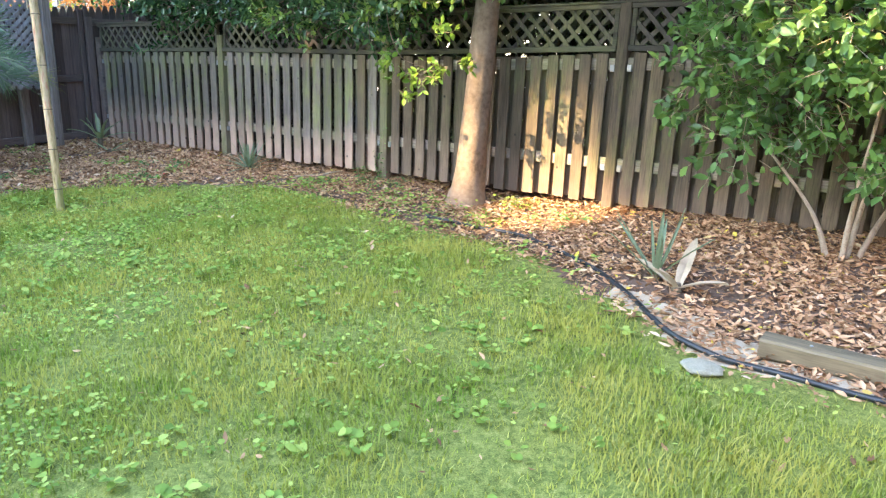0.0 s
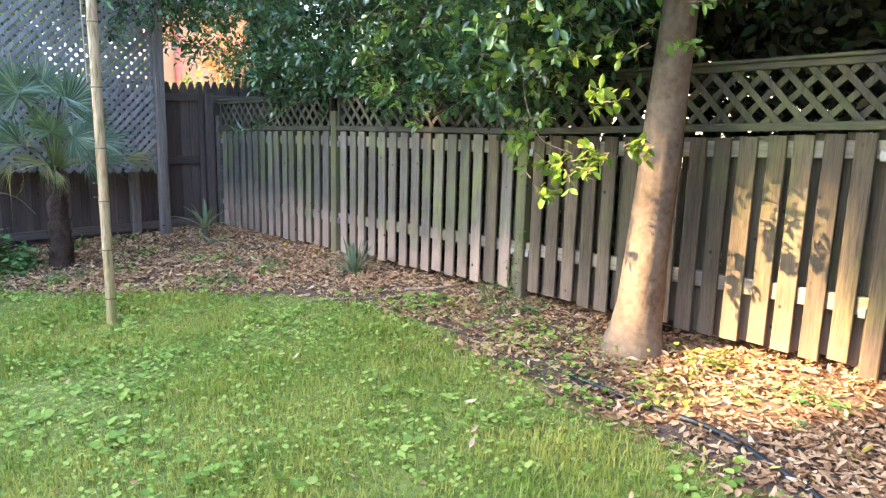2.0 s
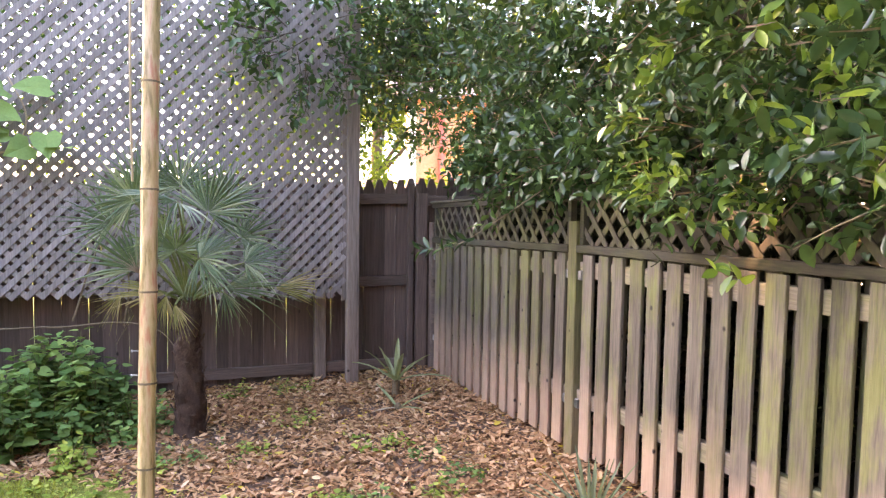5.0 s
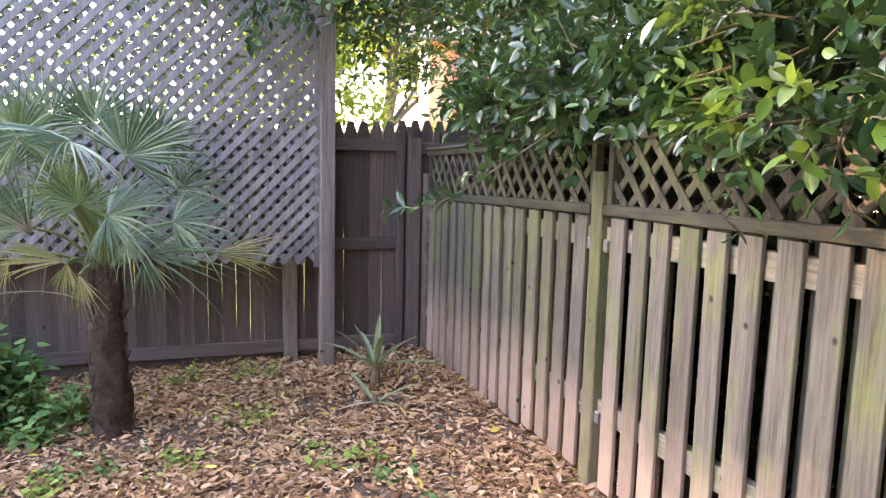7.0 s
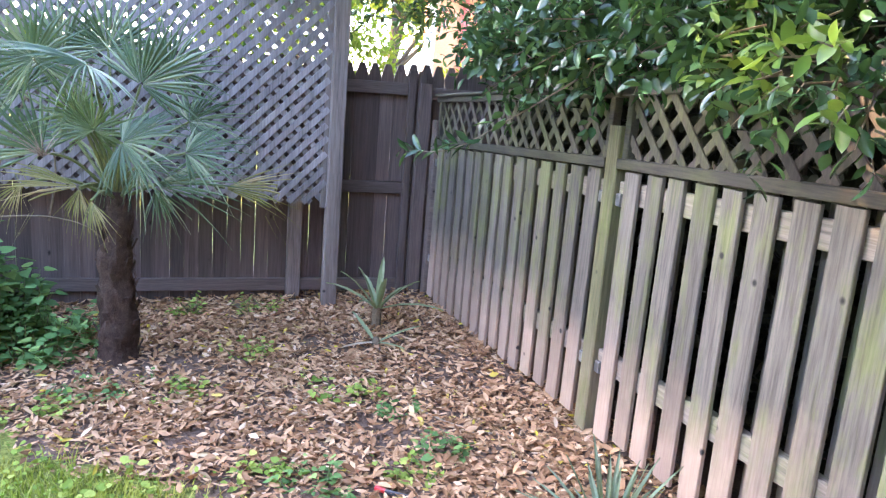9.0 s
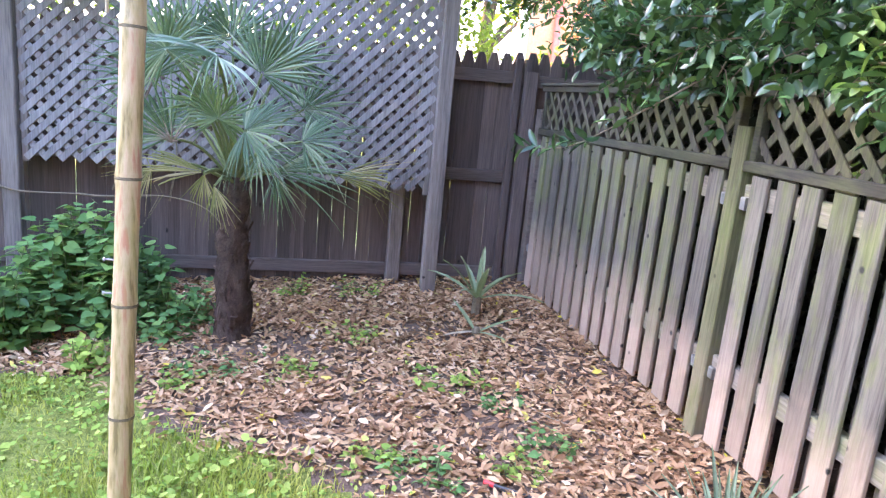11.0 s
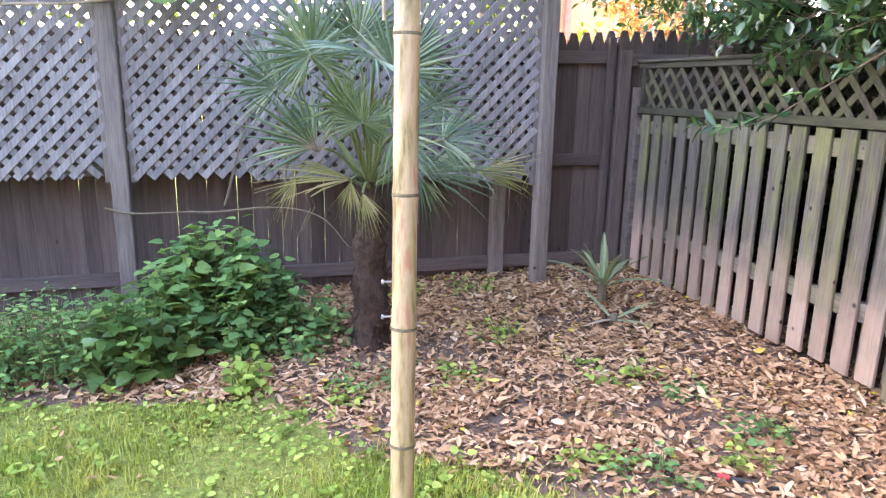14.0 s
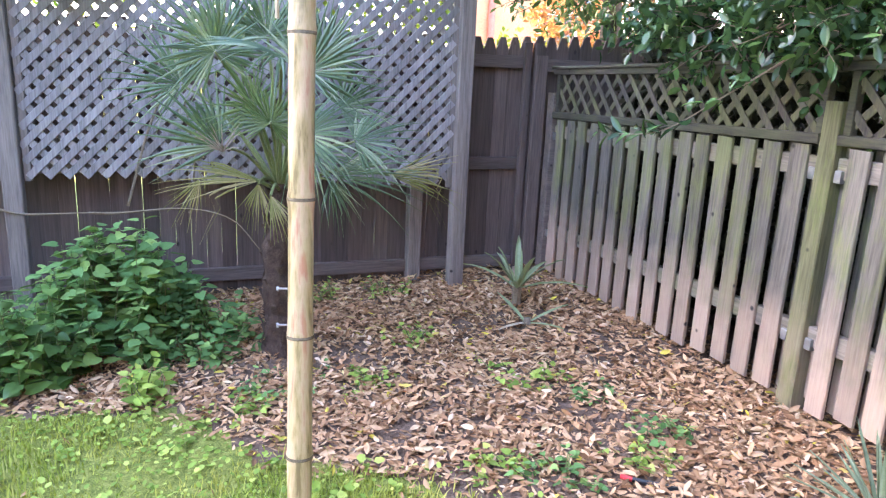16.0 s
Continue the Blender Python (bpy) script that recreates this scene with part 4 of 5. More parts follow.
def build_palm():
    x, y = 3.60, 8.22
    g = float(ground_z(x, y))
    palm = thing("palm", "windmill palm with a shaggy brown trunk and stiff green fans", "palm", (x, y, g))
    zs = np.linspace(-0.05, 0.9, 16)
    part("trunk", tube([(0.01 * math.sin(z * 9), 0.01 * math.cos(z * 7), z) for z in zs], [0.098 - 0.035 * z / 0.78 + 0.012 * math.sin(i * 2.1) for i, z in enumerate(zs)], 18, wob=0.5), M_FIBRE, palm, smooth=True)
    bm = bmesh.new()
    for _ in range(420):
        a, z = rng.uniform(0, 6.28), rng.uniform(0.02, 0.88)
        r = 0.09 - 0.035 * z / 0.78
        p = Vector((math.cos(a) * r, math.sin(a) * r, z))
        q = p + Vector((math.cos(a) * rng.uniform(0.01, 0.035), math.sin(a) * rng.uniform(0.01, 0.035), rng.uniform(-0.1, 0.07)))
        tube([p, (p + q) / 2 + Vector((0, 0, 0.01)), q], [0.0035, 0.003, 0.001], 3, bm)
    tagged(part("fibre_coat", bm, M_FIBRE, palm), kind="stuff")
    bm = bmesh.new()
    for k in range(26):
        a, z = k * 2.4, 0.04 + 0.026 * k
        r = 0.088 - 0.035 * z / 0.78
        beam((math.cos(a) * r, math.sin(a) * r, z), (math.cos(a) * (r + 0.035), math.sin(a) * (r + 0.035), z + 0.07), 0.03, 0.008, bm)
    tagged(part("leaf_stub_coat", bm, M_FIBRE, palm), kind="stuff")
    # fans: where the stalk ends, the way the middle segment points, the face, length, half spread, kind, hang
    fans = [((3.30, 7.92, 1.36), (-0.25, -0.1, 1), (0.1, -1, 0.25), 0.36, 150, 0, 0.10), ((3.545, 7.66, 1.35), (-0.75, -0.6, 0.12), (-0.2, -0.45, 0.9), 0.40, 115, 0, 0.22),
            ((3.31, 7.98, 0.95), (-0.8, -0.1, 0.62), (0.1, -1, 0.3), 0.43, 62, 0, 0.06), ((3.93, 8.02, 0.97), (1, -0.1, 0.16), (0, -0.6, 0.8), 0.38, 85, 0, 0.10),
            ((3.72, 8.15, 1.28), (0.62, -0.1, 0.85), (0, -1, 0.3), 0.44, 95, 0, 0.08), ((3.53, 7.95, 1.06), (0.15, -0.25, 1), (0, -1, 0.35), 0.28, 140, 2, 0.05),
            ((3.56, 8.30, 1.44), (0.0, 0.05, 1), (0.2, -1, 0.1), 0.36, 120, 0, 0.08), ((3.16, 8.35, 1.20), (-0.6, 0.1, 0.7), (0, -1, 0.4), 0.36, 105, 0, 0.1),
            ((3.84, 8.36, 1.36), (0.5, 0.1, 0.8), (0, -1, 0.2), 0.36, 110, 0, 0.1), ((3.66, 7.84, 1.02), (0.85, -0.4, 0.15), (0.1, -0.75, 0.65), 0.36, 110, 0, 0.18),
            ((3.36, 8.28, 1.42), (-0.35, 0.1, 0.9), (0, -1, 0.2), 0.36, 115, 0, 0.1), ((3.94, 8.42, 1.10), (0.85, 0.2, 0.35), (0, -0.7, 0.7), 0.36, 100, 0, 0.12),
            ((3.38, 8.48, 0.98), (-0.6, 0.6, 0.4), (0.1, -0.4, 0.9), 0.36, 100, 0, 0.12), ((3.72, 8.56, 1.02), (0.3, 0.8, 0.35), (0, 0.2, 0.9), 0.36, 100, 0, 0.12),
            ((3.46, 8.02, 1.12), (-0.5, -0.3, 0.7), (0.3, -0.9, 0.3), 0.30, 100, 2, 0.1), ((3.72, 8.0, 0.90), (0.8, -0.4, -0.1), (0.1, -0.6, 0.8), 0.32, 80, 0, 0.3),
            ((4.12, 8.06, 0.80), (1, 0.1, -0.05), (0, -0.85, 0.5), 0.46, 27, 1, 0.02), ((3.80, 7.94, 0.82), (1, -0.15, 0.14), (0, -0.75, 0.65), 0.52, 34, 0, 0.12),
            ((3.80, 7.94, 0.80), (0.35, -0.2, -1), (0.1, -1, 0.1), 0.26, 40, 0, 0.0), ((3.47, 7.93, 0.80), (-1, -0.1, 0.08), (0, -0.7, 0.7), 0.48, 26, 1, 0.06),
            ((3.47, 7.93, 0.79), (-0.1, -0.1, -1), (0, -1, 0), 0.22, 34, 1, 0.0), ((3.22, 8.0, 0.80), (-0.5, -0.1, -0.8), (0, -1, 0), 0.22, 30, 1, 0.0), ((3.52, 7.90, 0.74), (0.25, -0.3, -0.9), (0, -1, 0), 0.24, 30, 1, 0.0)]
    for at, way, face, fan, spread, dry, hang in fans:
        frond(palm, (0.0, 0.0, 0.86), (at[0] - x, at[1] - y, at[2] - g), way, face, fan, spread, dry, hang)
    # the frayed brown heart of an old fan
    bm = bmesh.new()
    for _ in range(26):
        d = Vector((rng.normal(-0.2, 0.5), rng.normal(-0.2, 0.4), rng.uniform(0.2, 1.2))).normalized() * rng.uniform(0.06, 0.17)
        p = Vector((3.32 - x, 7.96 - y, 0.93 - g))
        tube([p, p + d * 0.6, p + d + Vector((0, 0, -0.015))], [0.003, 0.002, 0.0008], 3, bm)
    tagged(part("dead_fan", bm, M_PALEBARK, palm, "frayed brown remains of a dead fan"), kind="stuff")


# ---- the bamboo pole ----
def bamboo_mat():
    mat, nt, bsdf = nodes_of("bamboo_culm")
    co = nt.nodes.new("ShaderNodeTexCoord").outputs["Object"]
    st = nt.nodes.new("ShaderNodeMapping")
    st.inputs["Scale"].default_value = (1, 1, 0.12)
    nt.links.new(co, st.inputs[0])
    streak = noise_tex(nt, st.outputs[0], 38, 5, 0.6)
    col = ramp(nt, streak, [(0.36, (0.22, 0.16, 0.07)), (0.45, (0.42, 0.31, 0.15)), (0.54, (0.52, 0.38, 0.23)), (0.63, (0.46, 0.22, 0.13))])
    blot = noise_tex(nt, st.outputs[0], 9, 3)
    col = mix(nt, ramp(nt, blot, [(0.53, (0, 0, 0)), (0.66, (0.8, 0.8, 0.8))]), col, (0.30, 0.30, 0.09))
    nt.links.new(col, bsdf.inputs["Base Color"])
    bsdf.inputs["Roughness"].default_value = 0.38
    bump(nt, bsdf, streak, 0.15, 0.002)
    return mat


M_BAMBOO = bamboo_mat()
BAM, BAM_LEAN = Vector((3.407, 6.297, 0)), Vector((0.023, 0.08, 1))


def build_bamboo():
    pole = thing("bamboo_pole", "thick yellow bamboo pole standing upright in the lawn", "pole", BAM)
    cut = [-0.35, 0.0, 0.335, 0.665, 1.02, 1.42, 1.84, 2.26, 2.66, 3.05]
    for a, b in zip(cut, cut[1:]):
        z = [a, a + 0.008, a + 0.02, a + 0.05, (a + b) / 2, b - 0.04, b - 0.015, b - 0.004, b]
        r = [0.0335, 0.0355, 0.0335, 0.0328, 0.0324, 0.0328, 0.0335, 0.0352, 0.0335]
        part("culm_section", tube([BAM_LEAN * q for q in z], r, 20), M_BAMBOO, pole, smooth=True)
    for z in cut[1:-1]:
        part("node_ring", tube([BAM_LEAN * (z - 0.004), BAM_LEAN * z, BAM_LEAN * (z + 0.004)], [0.0358, 0.0366, 0.0358], 20), M_TWIG, pole)
    for z in (0.79, 0.695):
        s = BAM_LEAN * z
        part("screw", tube([s + Vector((-0.03, 0.005, 0)), s + Vector((-0.055, 0.003, 0.002)), s + Vector((-0.0555, 0.003, 0.002)), s + Vector((-0.060, 0.003, 0.002))], [0.003, 0.003, 0.007, 0.006], 8), M_METAL, pole, "steel screw sticking out")
    string = curve_points([(BAM_LEAN * 3.0)[:], (-0.015, 0.2, 2.4), (-0.03, 0.12, 1.9), (-0.028, 0.1, 1.45)], 8)
    part("string", tube(string, 0.005, 5), M_DRYLEAF, pole, "pale hanging cord")


# ---- ground plants ----
def sword(bm, base, way, length, width, bend):
    """A stiff sword leaf with a folded keel."""
    way = Vector(way).normalized()
    side = way.cross(Vector((0, 0, 1))).normalized()
    up = side.cross(way)
    prev = None
    for s, w in ((0, 0.5), (0.3, 0.9), (0.6, 0.8), (0.85, 0.45), (1, 0.03)):
        c = Vector(base) + way * length * s + Vector((0, 0, -bend * length * s * s))
        ring = [bm.verts.new(c - side * width * w / 2 + up * width * 0.15), bm.verts.new(c), bm.verts.new(c + side * width * w / 2 + up * width * 0.15)]
        if prev:
            bm.faces.new((prev[0], prev[1], ring[1], ring[0]))
            bm.faces.new((prev[1], prev[2], ring[2], ring[1]))
        prev = ring


def rosette(name, label, at, n, length, width, mat, tilt=(15, 80), bend=0.1, dead=0, stem_h=0.02):
    g = float(ground_z(at[0], at[1]))
    t = thing(name, label, name, (at[0], at[1], g))
    stem = tube([(0, 0, -0.03), (0, 0, stem_h), (0, 0, stem_h + 0.03)], [0.03, 0.028, 0.015], 8)
    part("crown", stem, M_TWIG, t)
    for k in range(n):
        bm = bmesh.new()
        a = k * 2.4 + rng.normal(0, 0.2)
        e = radians(tilt[0] + (tilt[1] - tilt[0]) * (1 - k / n) + rng.normal(0, 5))
        sword(bm, (math.cos(a) * 0.015, math.sin(a) * 0.015, stem_h), (math.cos(a) * math.cos(e), math.sin(a) * math.cos(e), math.sin(e)), length * rng.uniform(0.75, 1.1), width, bend)
        gone = k >= n - dead
        part("leaf", bm, M_DRYLEAF if gone else mat, t, "bleached dry leaf" if gone else "")
    return t


def weed_clump(name, label, centre, radii, height, n_stem, leaf, mat, heart=True):
    """Leafy stems from the ground: pairs of broad leaves up each stem."""
    g0 = float(ground_z(centre[0], centre[1]))
    o = np.array((centre[0], centre[1], g0))
    t = thing(name, label, "weeds" if "weed" in name else name, tuple(o))
    bm = bmesh.new()
    mats = []
    for _ in range(n_stem):
        a, r = rng.uniform(0, 6.28), rng.uniform(0, 1) ** 0.5
        bx, by = math.cos(a) * r * radii[0], math.sin(a) * r * radii[1]
        h = height * (1 - 0.65 * r * r) * rng.uniform(0.7, 1.1)
        gz = float(ground_z(o[0] + bx, o[1] + by)) - g0
        top = Vector((bx * 1.12 + rng.normal(0, 0.05), by * 1.12 + rng.normal(0, 0.05), gz + h))
        base = Vector((bx, by, gz - 0.01))
        tube([base, (base + top) / 2 + Vector((rng.normal(0, 0.01), rng.normal(0, 0.01), 0)), top], [0.004, 0.003, 0.0015], 4, bm)
        k = max(4, int(h / 0.05))
        s = np.linspace(0.2, 1, k)
        p = np.array(base)[None] + (np.array(top) - np.array(base))[None] * s[:, None]
        p = np.repeat(p, 2, 0)
        ang = np.repeat(np.arange(k) * 1.57, 2) + np.tile([0, 3.14], k) + rng.normal(0, 0.4, 2 * k)
        d = np.stack([np.cos(ang), np.sin(ang), rng.uniform(-0.35, 0.3, 2 * k)], 1)
        ln = leaf * rng.uniform(0.6, 1.2, 2 * k) * np.repeat(1.1 - 0.4 * s, 2)
        mats.append(placed(p + d * 0.02, d, rng.normal(0, 0.3, p.shape) + np.array([0, 0, 1.0]), ln, ln * (0.85 if heart else 0.5)))
    tagged(part("stemwork", bm, M_PETIOLE, t), kind="stuff")
    many("leaves", HEART_V if heart else OVAL_V, HEART_F if heart else OVAL_F, np.concatenate(mats), mat, t)
    return t


def build_bed_plants():
    weed_clump("weed_patch", "low dense green weeds beside the lawn", (2.02, 8.36), (0.62, 0.34), 0.42, 230, 0.062, M_NETTLE, False)
    weed_clump("weed_patch", "tall broad-leaved green weeds against the fence", (2.78, 8.52), (0.42, 0.32), 0.66, 100, 0.10, M_NETTLE)
    weed_clump("weed_patch", "broad-leaved weeds at the lawn edge", (2.42, 8.18), (0.22, 0.16), 0.5, 24, 0.10, M_SHRUB)
    weed_clump("weed_patch", "straggling low weeds beside the palm", (3.22, 8.38), (0.35, 0.28), 0.26, 46, 0.075, M_NETTLE)
    weed_clump("weed_patch", "small bright green weed at the lawn edge", (2.96, 7.82), (0.10, 0.09), 0.24, 12, 0.065, M_CLOVER)
    weed_clump("weed_patch", "small weed by the lattice post", (1.05, 8.9), (0.08, 0.08), 0.38, 7, 0.07, M_NETTLE)
    for x, y, r, h in ((4.66, 7.47, 0.16, 0.1), (4.28, 8.09, 0.10, 0.13), (4.24, 6.81, 0.13, 0.09), (4.98, 6.81, 0.14, 0.10), (4.42, 6.68, 0.12, 0.09), (3.98, 8.95, 0.1, 0.14), (4.4, 8.95, 0.12, 0.14), (3.55, 7.75, 0.2, 0.07), (3.9, 7.7, 0.16, 0.07),
                       (3.3, 7.62, 0.2, 0.08), (4.9, 7.2, 0.08, 0.06), (4.75, 6.62, 0.1, 0.08), (5.0, 3.9, 0.2, 0.1), (5.25, 2.9, 0.16, 0.12), (5.0, 2.35, 0.2, 0.12), (4.75, 2.9, 0.16, 0.09), (5.35, 4.3, 0.12, 0.14), (5.1, 4.9, 0.2, 0.07), (5.4, 4.6, 0.1, 0.2)):
        weed_clump("weed", "small green weed among fallen leaves", (x, y), (r, r * 0.8), h, int(6 + 26 * r), 0.042, M_CLOVER if rng.random() < 0.5 else M_NETTLE)
    weed_clump("ivy", "small ivy climbing a fence post", (5.53, 4.52), (0.04, 0.03), 0.6, 3, 0.04, M_NETTLE)
    rosette("yucca", "grey-green spiky yucca rosette in fallen leaves", (5.24, 6.03), 34, 0.34, 0.022, M_AGAVE, (5, 80), 0.08)
    rosette("yucca", "tall strappy yucca by the fence corner with a dry leaf", (5.04, 8.42), 12, 0.46, 0.046, M_STRAP, (15, 80), 0.3, 1, 0.13)
    rosette("yucca", "small strappy yucca with a bleached leaf", (4.97, 8.12), 5, 0.26, 0.034, M_STRAP, (4, 30), 0.12, 2)
    rosette("yucca", "upright yucca by the raised bed", (4.19, 1.36), 12, 0.44, 0.034, M_AGAVE, (35, 85), 0.08)
    rosette("yucca", "dry bleached yucca offshoot", (4.08, 1.2), 4, 0.36, 0.08, M_DRYLEAF, (15, 50), 0.22)


def build_shrub():
    at = np.array((5.0, 0.55, float(ground_z(5.0, 0.55))))
    s = thing("shrub", "leafy green shrub with several pale stems", "shrub", tuple(at))
    ends = [(-0.1, 0.55, 0.7), (0.1, -0.25, 1.4), (-0.2, -0.1, 1.3), (0.3, -0.7, 1.1)]
    for e in ends:
        pts = curve_points([(e[0] * 0.1, e[1] * 0.1, -0.03), (e[0] * 0.5, e[1] * 0.35, e[2] * 0.4), e], 6)
        part("stem", tube(pts, list(np.linspace(0.019, 0.005, len(pts))), 7, wob=0.2), M_PALEBARK, s, smooth=True)
    balls = [((5.0, 1.0, 1.25), (0.35, 0.42, 0.35)), ((4.9, 0.5, 1.55), (0.5, 0.6, 0.4)), ((5.0, -0.2, 1.5), (0.5, 0.6, 0.5)), ((4.8, 0.9, 1.75), (0.5, 0.5, 0.35)), ((4.95, 0.2, 0.95), (0.4, 0.5, 0.25)), ((4.9, 1.15, 0.85), (0.2, 0.22, 0.15)), ((5.05, 1.42, 1.3), (0.2, 0.28, 0.35)), ((5.1, 0.1, 0.75), (0.3, 0.4, 0.2))]
    mats, lines = crown_sprays(balls, (110, 170, 170, 130, 50, 26, 46, 40), 8, 0.2, 0.085, wide=0.52)
    mats[:, :, 3] -= at
    many("leaves", OVAL_V, OVAL_F, mats, M_SHRUB, s)
    twig_mesh("twig_growth", lines - at, 0.003, M_PALEBARK, s)


# ---- edging, hose, loose things ----
def build_edging():
    for ya, yb, x, dz, lab in ((0.66, -1.6, 3.62, 0.05, "weathered square landscape timber edging the bed"), (0.1, -1.6, 3.66, 0.14, "weathered landscape timber lying on another")):
        z = float(ground_z(x, ya)) + dz
        t = thing("landscape_timber", lab, "timber", (x, ya, z), group="bed edging timbers")
        part("beam", beam((0, 0, 0), (0.02, yb - ya, 0.01), 0.13, 0.09, edge=0.01), M_TIMBER, t)
        for yy in (-0.2, yb - ya + 0.2):
            part("spike", tube([(0.0, yy, 0.03), (0.0, yy, 0.047), (0, yy, 0.05)], [0.008, 0.008, 0.006], 8), M_METAL, t)
    line = [(4.69, 3.29), (4.62, 2.85), (4.55, 2.42), (4.2, 1.78), (3.92, 1.42), (3.6, 1.08), (3.47, 0.8), (3.45, 0.55), (3.43, 0.2), (3.44, -0.4), (3.42, -1.4)]
    pts = curve_points([(x, y, float(ground_z(x, y)) + 0.018) for x, y in line], 8)
    h = thing("garden_hose", "black garden hose lying along the bed edge", "hose")
    part("tube", tube(pts, 0.014, 8), M_HOSE, h, smooth=True)
    e = pts[0]
    part("coupling", tube([e, e + Vector((0.005, 0.03, 0)), e + Vector((0.008, 0.05, 0))], [0.018, 0.018, 0.013], 8), M_HOSE, h)
    stone_bm = bmesh.new()
    bmesh.ops.create_icosphere(stone_bm, subdivisions=3, radius=1)
    for v in stone_bm.verts:
        k = 1 + 0.18 * noise.noise(v.co * 1.7)
        v.co = Vector((v.co.x * 0.075 * k, v.co.y * 0.09 * k, v.co.z * 0.022 * k))
    st = part("stepping_stone", stone_bm, M_STONE, smooth=True)
    st.location = (3.33, 0.83, float(ground_z(3.33, 0.83)) + 0.016)
    tagged(st, "flat pale stone in the grass", "stone")
    r = thing("marker_tool", "small black rod with a red band in the leaves", "garden tool", (4.62, 6.56, float(ground_z(4.62, 6.56)) + 0.02))
    part("rod", tube([(0.02, -0.02, 0), (0.18, -0.16, 0.005), (0.3, -0.28, 0)], 0.009, 8), M_HOSE, r)
    part("band", tube([(-0.01, 0.01, 0), (0.02, -0.02, 0)], 0.0095, 8), M_RED, r, "red plastic band")
    # dead sticks and a fallen grey branch
    for a, b, c, rad in (((5.2, 5.3, .05), (5.4, 5.15, .06), (5.52, 5.02, 0.12), 0.012), ((4.55, 5.6, .03), (4.7, 5.5, .04), (4.9, 5.3, .03), 0.006), ((4.9, 7.3, -.03), (5.05, 7.0, -.02), (5.25, 6.8, -.01), 0.006), ((4.3, 7.5, -.06), (4.5, 7.45, -.05), (4.7, 7.6, -.06), 0.005)):
        pts = [(p[0], p[1], float(ground_z(p[0], p[1])) + 0.015 + 0.5 * max(0, p[2] - 0.06)) for p in (a, b, c)]
        tw = part("dead_stick", tube(curve_points(pts, 5), list(np.linspace(rad, rad * 0.4, 11)), 6, wob=0.3), M_PALEBARK)
        tagged(tw, "dry pale stick lying on fallen leaves", "stick", group="dead sticks")


def build_vine():
    v = thing("vine", "bare brown vine stems climbing the lattice", "vine", (2.55, 8.9, 0))
    for ctrl in (((0.1, 0.0, 0.47), (0.25, 0.02, 0.46), (0.6, 0.0, 0.48), (0.85, -0.05, 0.42), (1.0, -0.1, 0.25)), ((0.3, 0.02, 0.5), (0.42, 0.03, 0.9), (0.58, 0.02, 1.3), (0.75, 0.02, 1.8)), ((0.62, 0.02, 0.45), (0.66, 0.03, 0.75), (0.62, 0.03, 1.1)), ((-0.35, 0.02, 0.5), (-0.2, 0.0, 0.47), (0.1, 0.0, 0.47))):
        pts = curve_points(ctrl, 7)
        part("stem", tube(pts, list(np.linspace(0.008, 0.004, len(pts))), 5, wob=0.2), M_TWIG, v)


def build_climber():
    """A broad-leaved climber that runs along the lattice screen."""
    g = float(ground_z(0.3, 8.88))
    c = thing("climber", "pale-stemmed climber with broad light green leaves on the lattice", "climbing plant", (0.3, 8.88, g))
    runs = (((0.3, 8.88, g - 0.02), (0.36, 8.9, 0.6), (0.45, 8.9, 1.25), (0.62, 8.9, 1.59), (1.0, 8.9, 1.6), (1.2, 8.91, 1.56), (1.5, 8.9, 1.53), (1.8, 8.9, 1.58), (2.18, 8.9, 1.6), (2.51, 8.9, 1.68), (2.6, 8.9, 1.9), (2.5, 8.9, 2.15)),
            ((1.8, 8.9, 1.58), (1.86, 8.89, 1.66), (1.92, 8.89, 1.78)), ((1.17, 8.9, 1.57), (1.25, 8.89, 1.65), (1.33, 8.89, 1.78)), ((2.51, 8.9, 1.68), (2.68, 8.88, 1.7), (2.85, 8.87, 1.73)), ((1.17, 8.9, 1.57), (1.4, 8.89, 1.58), (1.6, 8.89, 1.56)))
    for k, ctrl in enumerate(runs):
        pts = [p - Vector((0.3, 8.88, g)) for p in curve_points(ctrl, 6)]
        part("stem", tube(pts, list(np.linspace(0.012, 0.006, len(pts)) if k == 0 else np.linspace(0.006, 0.003, len(pts))), 6, wob=0.2), M_PALEBARK, c, smooth=True)
    spots = ((0.5, 1.66), (0.56, 1.78), (0.9, 1.72), (0.97, 1.82), (0.46, 1.32), (0.42, 1.2), (0.6, 1.16), (0.7, 1.36), (1.62, 1.75), (1.7, 1.84), (2.5, 1.76), (2.72, 1.78), (2.3, 2.12), (2.48, 2.06), (2.75, 2.08), (2.38, 1.92), (2.62, 1.7), (2.8, 1.68), (2.46, 1.8), (1.36, 1.85), (1.95, 1.86), (2.1, 1.75))
    for x, z in spots:
        ln = rng.uniform(0.17, 0.25)
        d = Vector((rng.normal(0, 0.6), -0.45, rng.uniform(-0.7, 0.1))).normalized()
        n = Vector((rng.normal(0, 0.3), -0.7, 0.7)).normalized()
        m = placed(np.array([(x - 0.3, -0.02, z - g)]), np.array([d]), np.array([n]), np.array([ln]), np.array([ln * 0.9]))[0]
        bm = bmesh.new()
        vs = [bm.verts.new(m[:, :3] @ np.array(v) + m[:, 3]) for v in HEART_V]
        for f in HEART_F:
            bm.faces.new([vs[q] for q in f])
        part("leaf", bm, M_BROAD, c)


